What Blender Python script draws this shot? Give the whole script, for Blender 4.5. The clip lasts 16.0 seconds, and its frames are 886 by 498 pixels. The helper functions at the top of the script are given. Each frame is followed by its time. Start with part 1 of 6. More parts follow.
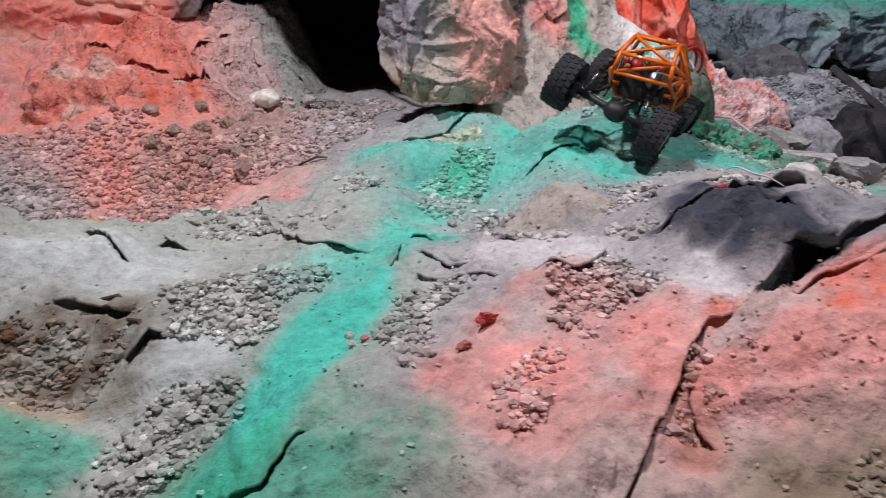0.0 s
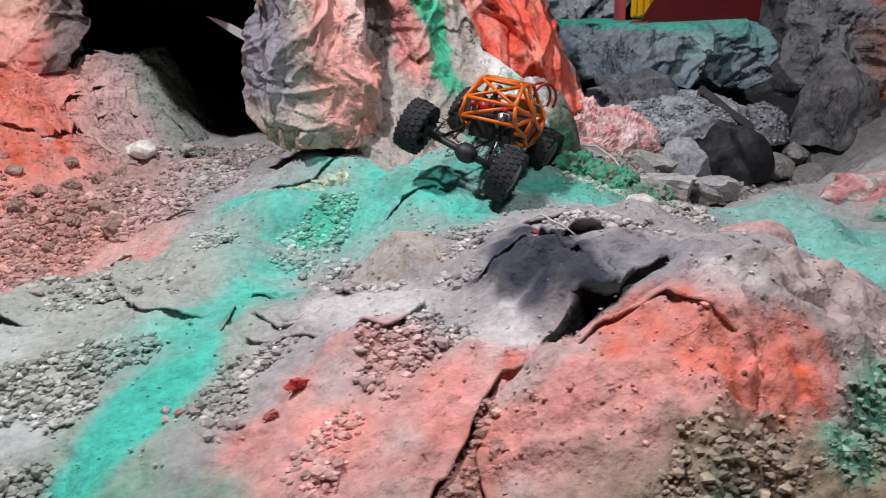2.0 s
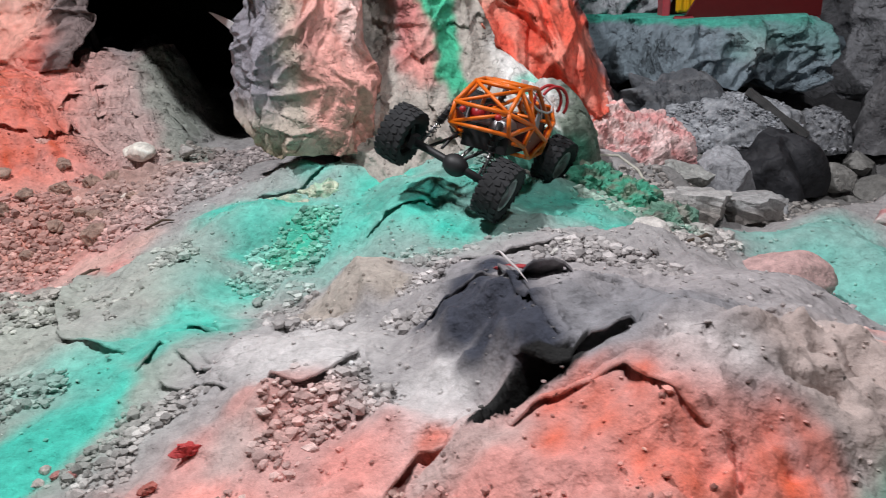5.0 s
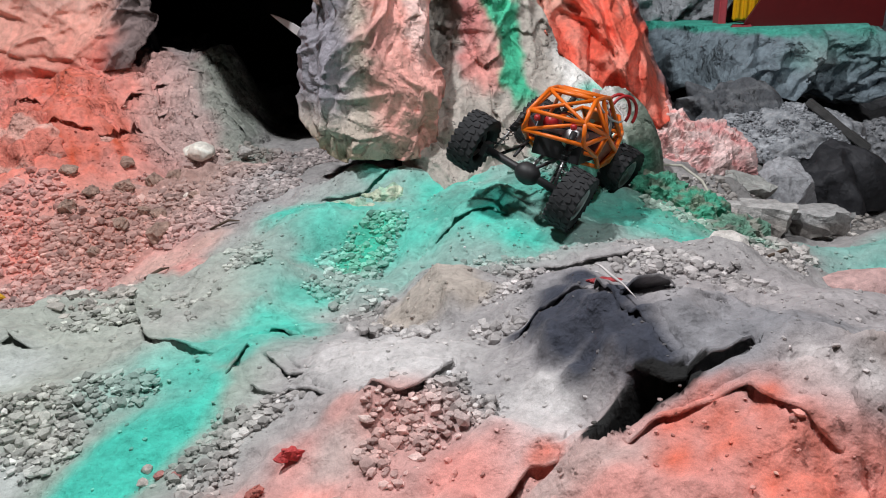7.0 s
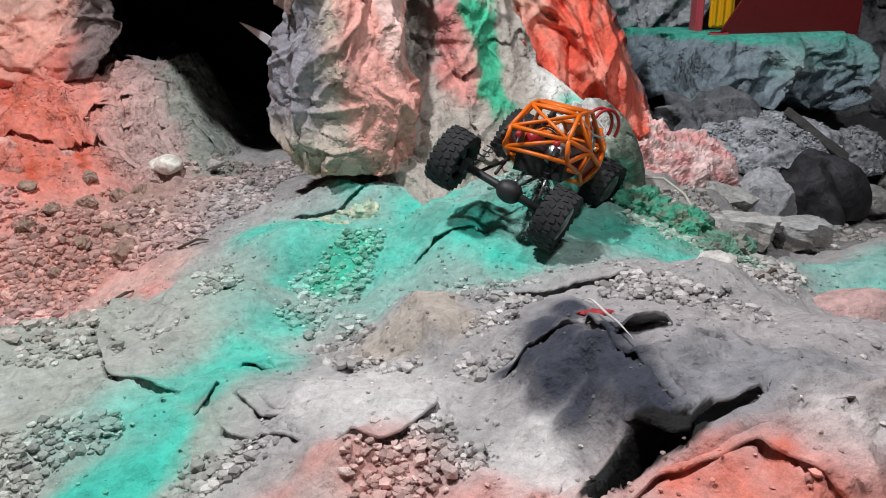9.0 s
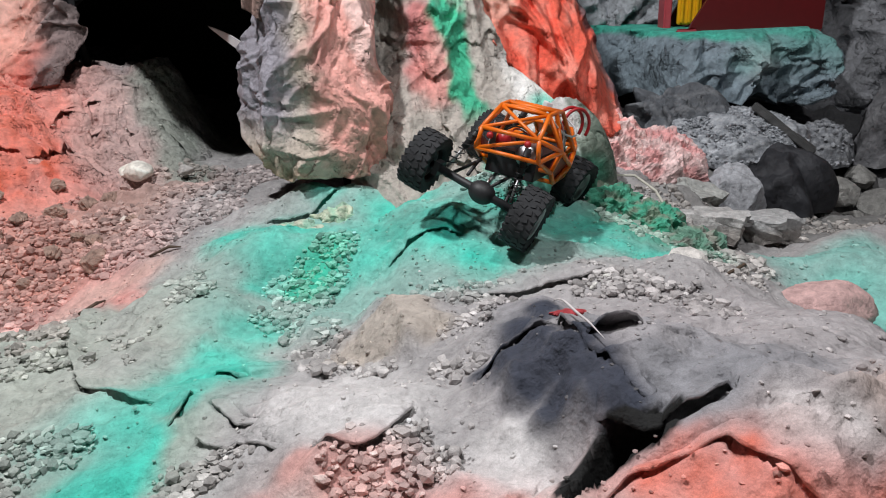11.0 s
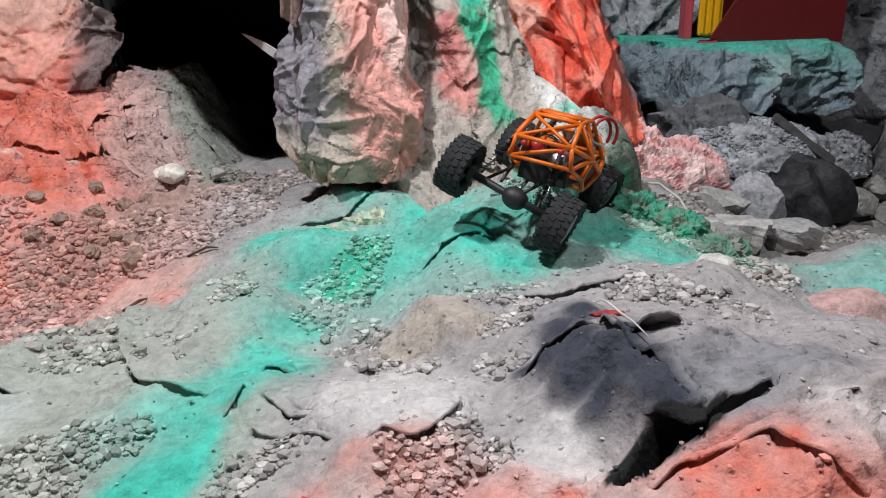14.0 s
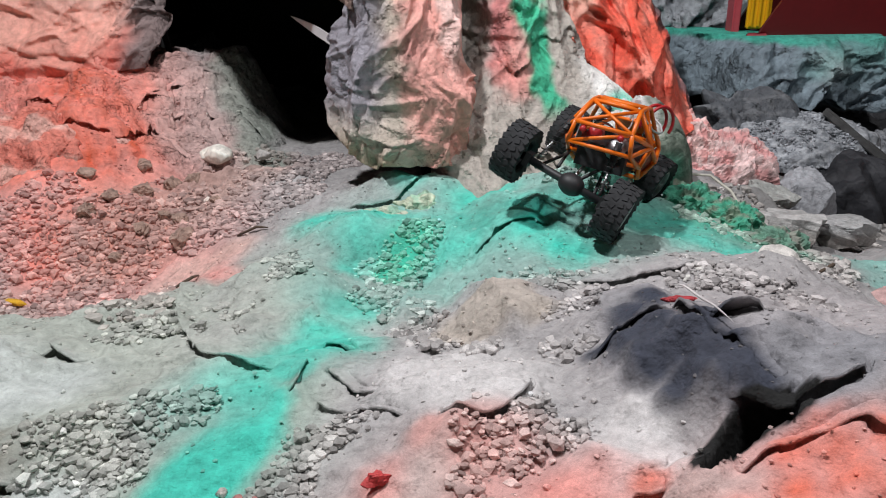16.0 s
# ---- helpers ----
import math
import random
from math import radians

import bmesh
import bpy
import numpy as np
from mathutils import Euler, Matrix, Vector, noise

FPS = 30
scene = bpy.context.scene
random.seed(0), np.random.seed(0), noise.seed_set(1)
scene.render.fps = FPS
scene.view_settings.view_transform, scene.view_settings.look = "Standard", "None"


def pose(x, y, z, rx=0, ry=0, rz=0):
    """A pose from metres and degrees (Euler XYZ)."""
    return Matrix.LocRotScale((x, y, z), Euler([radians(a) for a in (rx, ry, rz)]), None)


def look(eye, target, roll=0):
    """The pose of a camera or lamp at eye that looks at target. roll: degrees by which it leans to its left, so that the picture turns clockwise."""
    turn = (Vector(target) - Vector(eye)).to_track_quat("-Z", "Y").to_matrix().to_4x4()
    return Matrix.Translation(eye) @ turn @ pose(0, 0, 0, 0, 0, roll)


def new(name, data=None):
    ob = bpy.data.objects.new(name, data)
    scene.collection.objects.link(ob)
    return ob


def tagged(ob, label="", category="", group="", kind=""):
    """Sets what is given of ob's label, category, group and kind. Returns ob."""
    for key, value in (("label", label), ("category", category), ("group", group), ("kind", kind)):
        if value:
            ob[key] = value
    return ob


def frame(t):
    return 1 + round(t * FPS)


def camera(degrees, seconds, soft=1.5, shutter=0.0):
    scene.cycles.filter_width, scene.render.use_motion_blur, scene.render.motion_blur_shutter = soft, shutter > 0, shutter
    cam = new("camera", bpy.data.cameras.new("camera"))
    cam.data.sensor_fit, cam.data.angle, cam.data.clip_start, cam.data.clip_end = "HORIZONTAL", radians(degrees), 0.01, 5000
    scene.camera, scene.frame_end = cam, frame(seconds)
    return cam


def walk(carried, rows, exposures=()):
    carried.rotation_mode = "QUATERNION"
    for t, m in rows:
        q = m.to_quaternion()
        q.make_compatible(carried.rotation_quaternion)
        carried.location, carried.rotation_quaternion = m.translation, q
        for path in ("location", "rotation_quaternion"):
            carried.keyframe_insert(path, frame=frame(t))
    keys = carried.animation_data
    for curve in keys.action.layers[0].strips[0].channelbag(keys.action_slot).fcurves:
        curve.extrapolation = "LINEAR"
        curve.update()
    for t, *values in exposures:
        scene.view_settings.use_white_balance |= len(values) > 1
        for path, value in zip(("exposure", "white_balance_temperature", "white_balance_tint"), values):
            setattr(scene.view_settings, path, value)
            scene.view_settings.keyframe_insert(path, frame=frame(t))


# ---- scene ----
cam = camera(62.7, 16.0, soft=1.0, shutter=0.5)
METRES, EYE, TILT, LEAN, TURN = 0.8, 0.35, -22.0, 0.0, 0.0
ROWS = [
    (0.0, 0.0, 0.0, 0.0, -0.0, 0.0, 0.0),
    (0.5, 0.0485, -0.013, -0.0011, -1.8, 0.26, 1.28),
    (1.0, 0.0973, -0.0242, 0.0027, -3.58, 0.44, 2.71),
    (1.5, 0.1285, -0.028, 0.0314, -4.59, 0.63, 3.71),
    (2.0, 0.1939, -0.0225, 0.0536, -4.02, 1.27, 3.9),
    (2.5, 0.2925, 0.0253, 0.0523, -3.06, 1.15, 4.07),
    (3.0, 0.4006, 0.0951, 0.0508, -2.38, 0.42, 4.16),
    (3.5, 0.457, 0.1234, 0.0543, -1.94, 0.43, 4.06),
    (4.0, 0.4617, 0.1404, 0.0756, -1.46, 0.78, 4.08),
    (4.5, 0.4164, 0.1502, 0.0896, -0.49, 0.89, 3.25),
    (5.0, 0.3646, 0.1502, 0.104, 0.83, 1.23, 2.38),
    (7.5, 0.2665, 0.1405, 0.1308, 2.63, 1.39, 0.94),
    (8.0, 0.2632, 0.1646, 0.1549, 1.95, 2.0, 1.29),
    (8.5, 0.2572, 0.1848, 0.1554, 1.06, 1.52, 1.22),
    (9.0, 0.2596, 0.198, 0.1609, 0.57, 1.34, 1.56),
    (11.5, 0.2672, 0.1941, 0.1722, -1.29, 1.16, 2.98),
    (12.0, 0.2547, 0.1801, 0.1831, -1.19, 1.66, 2.84),
    (12.5, 0.2418, 0.1743, 0.1782, -1.08, 1.61, 2.88),
    (13.0, 0.226, 0.1639, 0.1743, -0.67, 1.68, 2.6),
    (13.5, 0.2168, 0.1572, 0.1713, -0.71, 1.68, 2.37),
    (14.0, 0.2149, 0.1518, 0.1633, -0.55, 1.65, 2.17),
    (14.5, 0.2047, 0.1511, 0.1557, -0.53, 1.44, 1.94),
    (15.0, 0.191, 0.1555, 0.1476, -0.32, 1.25, 1.31),
    (15.5, 0.1673, 0.1563, 0.1479, 0.37, 1.22, 0.94),
    (16.0, 0.1469, 0.1567, 0.1462, 0.98, 1.17, 0.55),
]
walk(cam, [(t, pose(0, 0, EYE, TILT, LEAN, TURN) @ pose(METRES * x, METRES * y, METRES * z, 90 + pitch, roll, yaw)) for t, x, y, z, yaw, pitch, roll in ROWS],
     [(0.0, -0.17, 6500, 20), (1.5, -0.04, 6500, 17.5), (3.0, 0.02, 6500, 12), (5.0, 0.0, 6500, 12.5), (8.0, -0.02, 6500, 9.5), (16.0, -0.02, 6500, 11)])

# ---- light: two soft lamps under the ceiling, behind and above the camera, a dim room round it ----
world = bpy.data.worlds.new("room_air")
world.use_nodes = True
world.node_tree.nodes["Background"].inputs["Color"].default_value = (0.75, 0.85, 1.0, 1)
world.node_tree.nodes["Background"].inputs["Strength"].default_value = 0.002
scene.world = world
for name, at_, power, size in (("ceiling_lamp_light", (-0.50, 1.00, 2.10), 44.5, 0.14), ("ceiling_lamp_light", (0.90, 0.42, 2.20), 21.0, 0.18)):
    lamp = new(name, bpy.data.lights.new(name, "AREA"))
    lamp.data.shape, lamp.data.size, lamp.data.size_y, lamp.data.energy = "RECTANGLE", size, size * 0.7, power
    lamp.data.color = (0.985, 0.985, 1.0)
    lamp.matrix_world = look(at_, (0.3, 1.3, 0.0))


# ---- noise and shape functions, all in metres ----
def smooth(a, b, v):
    u = np.clip((v - a) / (b - a), 0, 1)
    return u * u * (3 - 2 * u)


def grain(x, y, seed=0):
    """Gradient noise on the plane, about -0.7 to 0.7."""
    x, y = np.broadcast_arrays(np.asarray(x, float), np.asarray(y, float))
    ix, iy = np.floor(x).astype(np.int64), np.floor(y).astype(np.int64)
    fx, fy = x - ix, y - iy
    u, v = fx * fx * fx * (fx * (fx * 6 - 15) + 10), fy * fy * fy * (fy * (fy * 6 - 15) + 10)

    def corner(a, b):
        h = ((ix + a) * 374761393 + (iy + b) * 668265263 + seed * 974634541) & 0xFFFFFFFF
        h = ((h ^ (h >> 13)) * 1274126177) & 0xFFFFFFFF
        ang = ((h ^ (h >> 16)) & 0xFFFF) * (2 * math.pi / 65536)
        return np.cos(ang) * (fx - a) + np.sin(ang) * (fy - b)

    n0 = corner(0, 0) * (1 - u) + corner(1, 0) * u
    n1 = corner(0, 1) * (1 - u) + corner(1, 1) * u
    return n0 * (1 - v) + n1 * v


def rough(x, y, size, octaves=4, seed=0, gain=0.5):
    total, amp = 0.0, 1.0
    for k in range(octaves):
        total = total + amp * grain(x / size + 17.3 * k, y / size - 9.1 * k, seed + k)
        size, amp = size * 0.5, amp * gain
    return total


def crumple(x, y, size, seed=0, folds=5):
    """Sharp creases and flat facets of stiffened cloth, about 0 to 1."""
    rng = random.Random(seed)
    wx, wy = grain(x / size * 0.7, y / size * 0.7, seed + 50), grain(x / size * 0.7 + 9, y / size * 0.7, seed + 51)
    total = 0.0
    for k in range(folds):
        a, s = rng.uniform(0, math.pi), size * rng.uniform(0.6, 1.6)
        d = (x * math.cos(a) + y * math.sin(a)) / s + rng.random() + 0.9 * (wx * math.cos(3 * a) + wy * math.sin(2 * a + k))
        fade = smooth(-0.25, 0.35, grain(x / size * 0.6 + 5 * k, y / size * 0.6, seed + 60 + k))
        total = total + fade * np.abs((d % 1) - 0.5) * 2 * s / size
    return total / folds


def facet(x, y, size, seed=0):
    """Flat triangles with sharp creases between them, as in crumpled stiff cloth, about -1 to 1."""
    x, y = np.asarray(x, float) / size, np.asarray(y, float) / size
    x, y = x + 0.55 * grain(x * 0.6, y * 0.6, seed + 81), y + 0.55 * grain(x * 0.6 + 7, y * 0.6, seed + 82)
    s = (x + y) * 0.366025
    i, j = np.floor(x + s).astype(np.int64), np.floor(y + s).astype(np.int64)
    fx, fy = x + s - i, y + s - j

    def level(a, b):
        h = ((i + a) * 374761393 + (j + b) * 668265263 + seed * 974634541) & 0xFFFFFFFF
        h = ((h ^ (h >> 13)) * 1274126177) & 0xFFFFFFFF
        return ((h ^ (h >> 16)) & 0xFFFF) / 32768.0 - 1

    low = fx > fy
    mid = np.where(low, level(1, 0), level(0, 1))
    big, small = np.maximum(fx, fy), np.minimum(fx, fy)
    return level(0, 0) * (1 - big) + mid * (big - small) + level(1, 1) * small


def creased(x, y, size, octaves=3, seed=0, gain=0.5):
    total, amp = 0.0, 1.0
    for k in range(octaves):
        total = total + amp * facet(x * math.cos(k) - y * math.sin(k), x * math.sin(k) + y * math.cos(k), size, seed + 7 * k)
        size, amp = size * 0.5, amp * gain
    return total


def shards(x, y, size, seed=0, tilt=1.0):
    """Plates that lean each their own way and end in steps, as in overlapping stiff sheets and broken crust, about -1 to 1."""
    x, y = np.asarray(x, float) / size, np.asarray(y, float) / size
    x, y = x + 0.35 * rough(x, y, 0.9, 3, seed + 91), y + 0.35 * rough(x + 5, y, 0.9, 3, seed + 92)
    ix, iy = np.floor(x).astype(np.int64), np.floor(y).astype(np.int64)
    best, value = np.full(x.shape, 9.0), np.zeros(x.shape)
    for a in (-1, 0, 1):
        for b in (-1, 0, 1):
            h = ((ix + a) * 374761393 + (iy + b) * 668265263 + seed * 974634541) & 0xFFFFFFFF
            h = ((h ^ (h >> 13)) * 1274126177) & 0xFFFFFFFF
            r = [((h >> k) & 0xFF) / 255.0 for k in (0, 6, 12, 18, 23)]
            dx, dy = x - ix - a - r[0], y - iy - b - r[1]
            d = dx * dx + dy * dy
            near = d < best
            best = np.where(near, d, best)
            value = np.where(near, (r[2] - 0.5) + tilt * ((r[3] - 0.5) * dx + (r[4] - 0.5) * dy) * 1.6, value)
    return value


def folds(x, y, area, n, height, width, length, seed, lean=None, dents=0.25):
    """Sharp wrinkles of stiff cloth: n ridges strewn over area (x0, x1, y0, y1)."""
    rng = random.Random(seed)
    total = np.zeros(np.shape(x))
    for _ in range(n):
        cx, cy = rng.uniform(area[0], area[1]), rng.uniform(area[2], area[3])
        a = rng.uniform(0, math.pi) if lean is None else lean + rng.gauss(0, 0.45)
        ln, w, h = length * rng.uniform(0.5, 1.5), width * rng.uniform(0.6, 1.5), height * rng.uniform(0.4, 1.2) * (-0.7 if rng.random() < dents else 1)
        near = (np.abs(x - cx) < ln) & (np.abs(y - cy) < ln)
        if not near.any():
            continue
        dx, dy = x[near] - cx, y[near] - cy
        u, v = dx * math.cos(a) + dy * math.sin(a), dy * math.cos(a) - dx * math.sin(a)
        v = v + rng.uniform(-2.5, 2.5) / length * 0.1 * u * u + 0.35 * w * np.sin(u / w * 0.45 + 6 * cx)
        soft = np.where(v > 0, np.clip(1 - v / w, 0, 1), np.clip(1 + v / (2.2 * w), 0, 1) ** 1.5)
        total[near] += h * soft * np.clip(1 - (u / ln * 1.05) ** 2, 0, 1)
    return total


def bumps(x, y, rows):
    """Rounded heaps: centre x, y, radii in x and y, height."""
    total = 0.0
    for cx, cy, rx, ry, h in rows:
        total = total + h * np.exp(-((x - cx) / rx) ** 2 - ((y - cy) / ry) ** 2)
    return total


def along(x, y, line):
    """Distance to a polyline, signed side (left is plus) and the part of its length, 0 to 1."""
    best = np.full(np.shape(x), 1e9)
    side, run = np.zeros(np.shape(x)), np.zeros(np.shape(x))
    total = sum(math.dist(a, b) for a, b in zip(line, line[1:]))
    gone = 0.0
    for (ax, ay), (bx, by) in zip(line, line[1:]):
        dx, dy = bx - ax, by - ay
        n = math.hypot(dx, dy)
        u = np.clip(((x - ax) * dx + (y - ay) * dy) / (n * n), 0, 1)
        d = np.hypot(x - ax - u * dx, y - ay - u * dy)
        near = d < best
        best = np.where(near, d, best)
        side = np.where(near, np.sign(dx * (y - ay) - dy * (x - ax)), side)
        run = np.where(near, (gone + u * n) / total, run)
        gone += n
    return best, side, run


# ---- the ground: heaps, hollows and the lips of the cloth sheets ----
MOUND = [
    (0.45, 0.66, 0.17, 0.20, 0.119), (0.33, 0.80, 0.09, 0.09, 0.057), (0.325, 0.800, 0.05, 0.045, 0.006), (0.50, 0.620, 0.085, 0.050, 0.036), (0.445, 0.575, 0.035, 0.030, 0.014), (0.57, 0.60, 0.06, 0.05, 0.022), (0.66, 0.65, 0.06, 0.06, 0.016), (0.475, 0.515, 0.05, 0.022, -0.016), (0.315, 0.648, 0.022, 0.016, -0.014), (0.345, 0.850, 0.035, 0.035, 0.010), (0.31, 0.935, 0.09, 0.060, 0.052), (0.62, 0.74, 0.13, 0.18, 0.045), (0.66, 0.90, 0.08, 0.08, 0.029),
    (0.56, 0.62, 0.06, 0.06, -0.019), (0.30, 0.60, 0.05, 0.05, 0.021), (0.52, 1.10, 0.25, 0.12, 0.020), (0.68, 0.48, 0.12, 0.13, 0.015),
    (0.38, 0.48, 0.08, 0.08, 0.021), (0.40, 0.20, 0.30, 0.15, 0.065), (0.20, 0.00, 0.70, 0.40, -0.147),
]
MIDDLE = [
    (0.15, 0.76, 0.10, 0.09, 0.041), (0.115, 0.722, 0.020, 0.018, 0.016), (0.04, 0.82, 0.04, 0.04, 0.010), (0.41, 1.115, 0.13, 0.045, 0.024), (0.16, 1.15, 0.06, 0.05, -0.020), (0.11, 0.60, 0.04, 0.05, 0.012), (0.135, 0.815, 0.05, 0.035, 0.010), (0.21, 0.66, 0.05, 0.06, 0.008), (-0.15, 1.14, 0.17, 0.17, -0.047), (-0.14, 1.17, 0.10, 0.10, 0.053),
    (-0.06, 0.78, 0.12, 0.14, -0.015), (0.05, 1.24, 0.11, 0.11, -0.053), (0.10, 1.05, 0.10, 0.08, -0.044), (0.27, 1.38, 0.16, 0.13, 0.044),
    (-0.05, 1.35, 0.10, 0.08, 0.027), (0.085, 1.535, 0.085, 0.055, 0.050), (-0.01, 1.555, 0.06, 0.045, 0.026), (-0.02, 1.535, 0.06, 0.03, 0.028), (0.33, 1.52, 0.10, 0.08, 0.046), (0.06, 0.50, 0.15, 0.13, -0.008), (0.222, 0.53, 0.022, 0.07, -0.016),
]
LEFT = [
    (-0.60, 1.35, 0.30, 0.22, -0.167), (-0.32, 0.62, 0.20, 0.20, -0.096), (-0.30, 0.78, 0.08, 0.08, 0.038), (-0.38, 0.98, 0.15, 0.15, -0.024),
    (-0.46, 1.55, 0.12, 0.10, -0.026), (-0.50, 1.78, 0.22, 0.14, -0.029), (-0.72, 1.78, 0.15, 0.18, 0.090), (-0.46, 1.85, 0.12, 0.07, -0.020), (-0.52, 1.70, 0.10, 0.08, -0.022),
    (-0.50, 0.30, 0.30, 0.25, -0.139), (-0.50, 0.87, 0.11, 0.07, 0.026), (-0.26, 0.78, 0.06, 0.05, -0.018), (-0.43, 0.70, 0.06, 0.045, -0.022), (-0.42, 0.615, 0.07, 0.03, 0.014), (-0.30, 0.70, 0.05, 0.05, 0.010),
]
RIGHT = [
    (1.00, 1.68, 0.22, 0.22, -0.175), (1.06, 1.27, 0.13, 0.10, -0.069), (1.04, 1.15, 0.08, 0.06, -0.072), (0.86, 1.05, 0.14, 0.12, -0.084),
    (1.35, 2.06, 0.28, 0.25, -0.217), (1.40, 1.97, 0.15, 0.13, -0.075), (1.20, 1.76, 0.16, 0.14, -0.085), (1.02, 1.70, 0.12, 0.10, 0.055), (0.80, 1.18, 0.08, 0.07, -0.040), (1.20, 0.80, 0.30, 0.25, -0.117), (0.78, 1.40, 0.13, 0.12, -0.085), (0.86, 1.52, 0.12, 0.08, -0.040),
]


def heaps(x, y):
    z = bumps(x, y, MOUND) + bumps(x, y, MIDDLE) + bumps(x, y, LEFT) + bumps(x, y, RIGHT)
    # a tent of stiff cloth in the gully
    tent = np.abs(x - 0.165 + 0.25 * (y - 1.03)) / 0.110 + np.where(y < 1.03, 1.03 - y, 0.8 * (y - 1.03)) / 0.120
    z = z + 0.076 * np.clip(1 - tent + 0.08 * grain(x / 0.03, y / 0.03, 88), 0, 1)
    # the slope of the red rock beside the cave
    start = np.interp(x, (-0.90, -0.65, -0.46, -0.30), (1.70, 1.71, 1.83, 1.90))
    z = z + 0.215 * np.clip((y - start) / 0.33, 0, 1) ** 1.15 * smooth(-0.31, -0.47, x) * (1 - 0.8 * smooth(2.20, 2.40, y) * smooth(-0.75, -0.60, x))
    return z


# lips and slits where one sheet ends over another: line, half width, depth, lip on its left side (m)
GAPS_GULLY = [
    ([(-0.253, 1.050), (-0.196, 0.954), (-0.144, 0.929), (-0.096, 0.905)], 0.007, 0.030, 0.010),
    ([(-0.069, 0.853), (-0.057, 0.913)], 0.004, 0.014, 0.003),
    ([(-0.029, 0.891), (0.001, 0.855), (0.034, 0.822)], 0.006, 0.022, 0.006),
    ([(-0.033, 0.830), (0.000, 0.813), (0.040, 0.792), (0.067, 0.765)], 0.005, 0.018, 0.006),
    ([(-0.045, 0.973), (-0.010, 0.954)], 0.010, 0.030, 0.004),
    ([(0.104, 0.755), (0.132, 0.729), (0.155, 0.738), (0.192, 0.793)], 0.006, 0.024, 0.010),
    ([(0.303, 0.620), (0.320, 0.628), (0.332, 0.638)], 0.005, 0.022, 0.0),
    ([(0.324, 0.631), (0.341, 0.647), (0.354, 0.652)], 0.010, 0.032, 0.0),
]
GAPS_SLATE = [
    ([(0.342, 0.655), (0.360, 0.653), (0.383, 0.647)], 0.009, 0.022, 0.0),
    ([(0.381, 0.657), (0.401, 0.652), (0.434, 0.656)], 0.010, 0.030, 0.038),
    ([(0.440, 0.630), (0.455, 0.617), (0.478, 0.610)], 0.003, 0.008, 0.0),
    ([(0.350, 0.757), (0.372, 0.766), (0.405, 0.778)], 0.006, 0.018, 0.006),
    ([(0.412, 0.745), (0.432, 0.752), (0.456, 0.764)], 0.003, 0.010, 0.004),
    ([(0.337, 0.832), (0.346, 0.790), (0.353, 0.755), (0.363, 0.722), (0.381, 0.676)], 0.006, 0.018, 0.012),
    ([(0.258, 0.812), (0.280, 0.834), (0.308, 0.840), (0.334, 0.830)], 0.005, 0.012, 0.006),
    ([(0.138, 0.457), (0.171, 0.517), (0.200, 0.562), (0.225, 0.607), (0.254, 0.634), (0.279, 0.626)], 0.008, 0.034, 0.012),
]
GAPS_FRONT = [
    ([(0.330, 0.612), (0.345, 0.622), (0.373, 0.622), (0.396, 0.620), (0.413, 0.618), (0.430, 0.597), (0.446, 0.572), (0.463, 0.560)], 0.0035, 0.010, 0.004),
    ([(0.472, 0.557), (0.477, 0.547), (0.476, 0.538), (0.467, 0.526), (0.455, 0.506)], 0.004, 0.014, 0.0),
    ([(0.524, 0.601), (0.545, 0.595), (0.574, 0.602)], 0.007, 0.016, 0.0),
    ([(-0.517, 0.985), (-0.484, 0.980), (-0.421, 0.904)], 0.010, 0.030, 0.022),
    ([(-0.412, 0.972), (-0.399, 0.999), (-0.360, 0.960)], 0.011, 0.034, 0.022),
    ([(0.227, 0.565), (0.228, 0.526), (0.232, 0.494)], 0.005, 0.020, 0.003),
    ([(-0.470, 0.790), (-0.429, 0.795), (-0.370, 0.778)], 0.009, 0.026, 0.022),
    ([(-0.361, 0.719), (-0.336, 0.745), (-0.315, 0.738)], 0.011, 0.030, 0.024),
]
GAPS_SIDE = [
    ([(-0.203, 0.525), (-0.160, 0.511), (-0.147, 0.549), (-0.130, 0.571)], 0.008, 0.025, 0.010),
    ([(0.270, 1.105), (0.320, 1.078), (0.361, 1.084), (0.417, 1.090), (0.455, 1.110)], 0.008, 0.022, 0.010),
    ([(0.322, 1.298), (0.300, 1.306), (0.264, 1.330), (0.228, 1.360)], 0.006, 0.024, 0.006),
    ([(0.148, 1.271), (0.196, 1.303), (0.243, 1.308), (0.272, 1.298)], 0.006, 0.012, 0.010),
    ([(-0.085, 1.500), (-0.015, 1.485), (0.050, 1.535)], 0.010, 0.032, 0.012),
    ([(-0.640, 1.870), (-0.632, 1.942), (-0.605, 1.999), (-0.564, 2.046), (-0.490, 2.080)], 0.007, 0.030, 0.022),
    ([(-0.790, 1.770), (-0.700, 1.777), (-0.651, 1.795), (-0.599, 1.884), (-0.573, 1.920)], 0.007, 0.030, 0.024),
    ([(-0.488, 1.950), (-0.460, 1.923), (-0.438, 1.900)], 0.006, 0.022, 0.016),
]
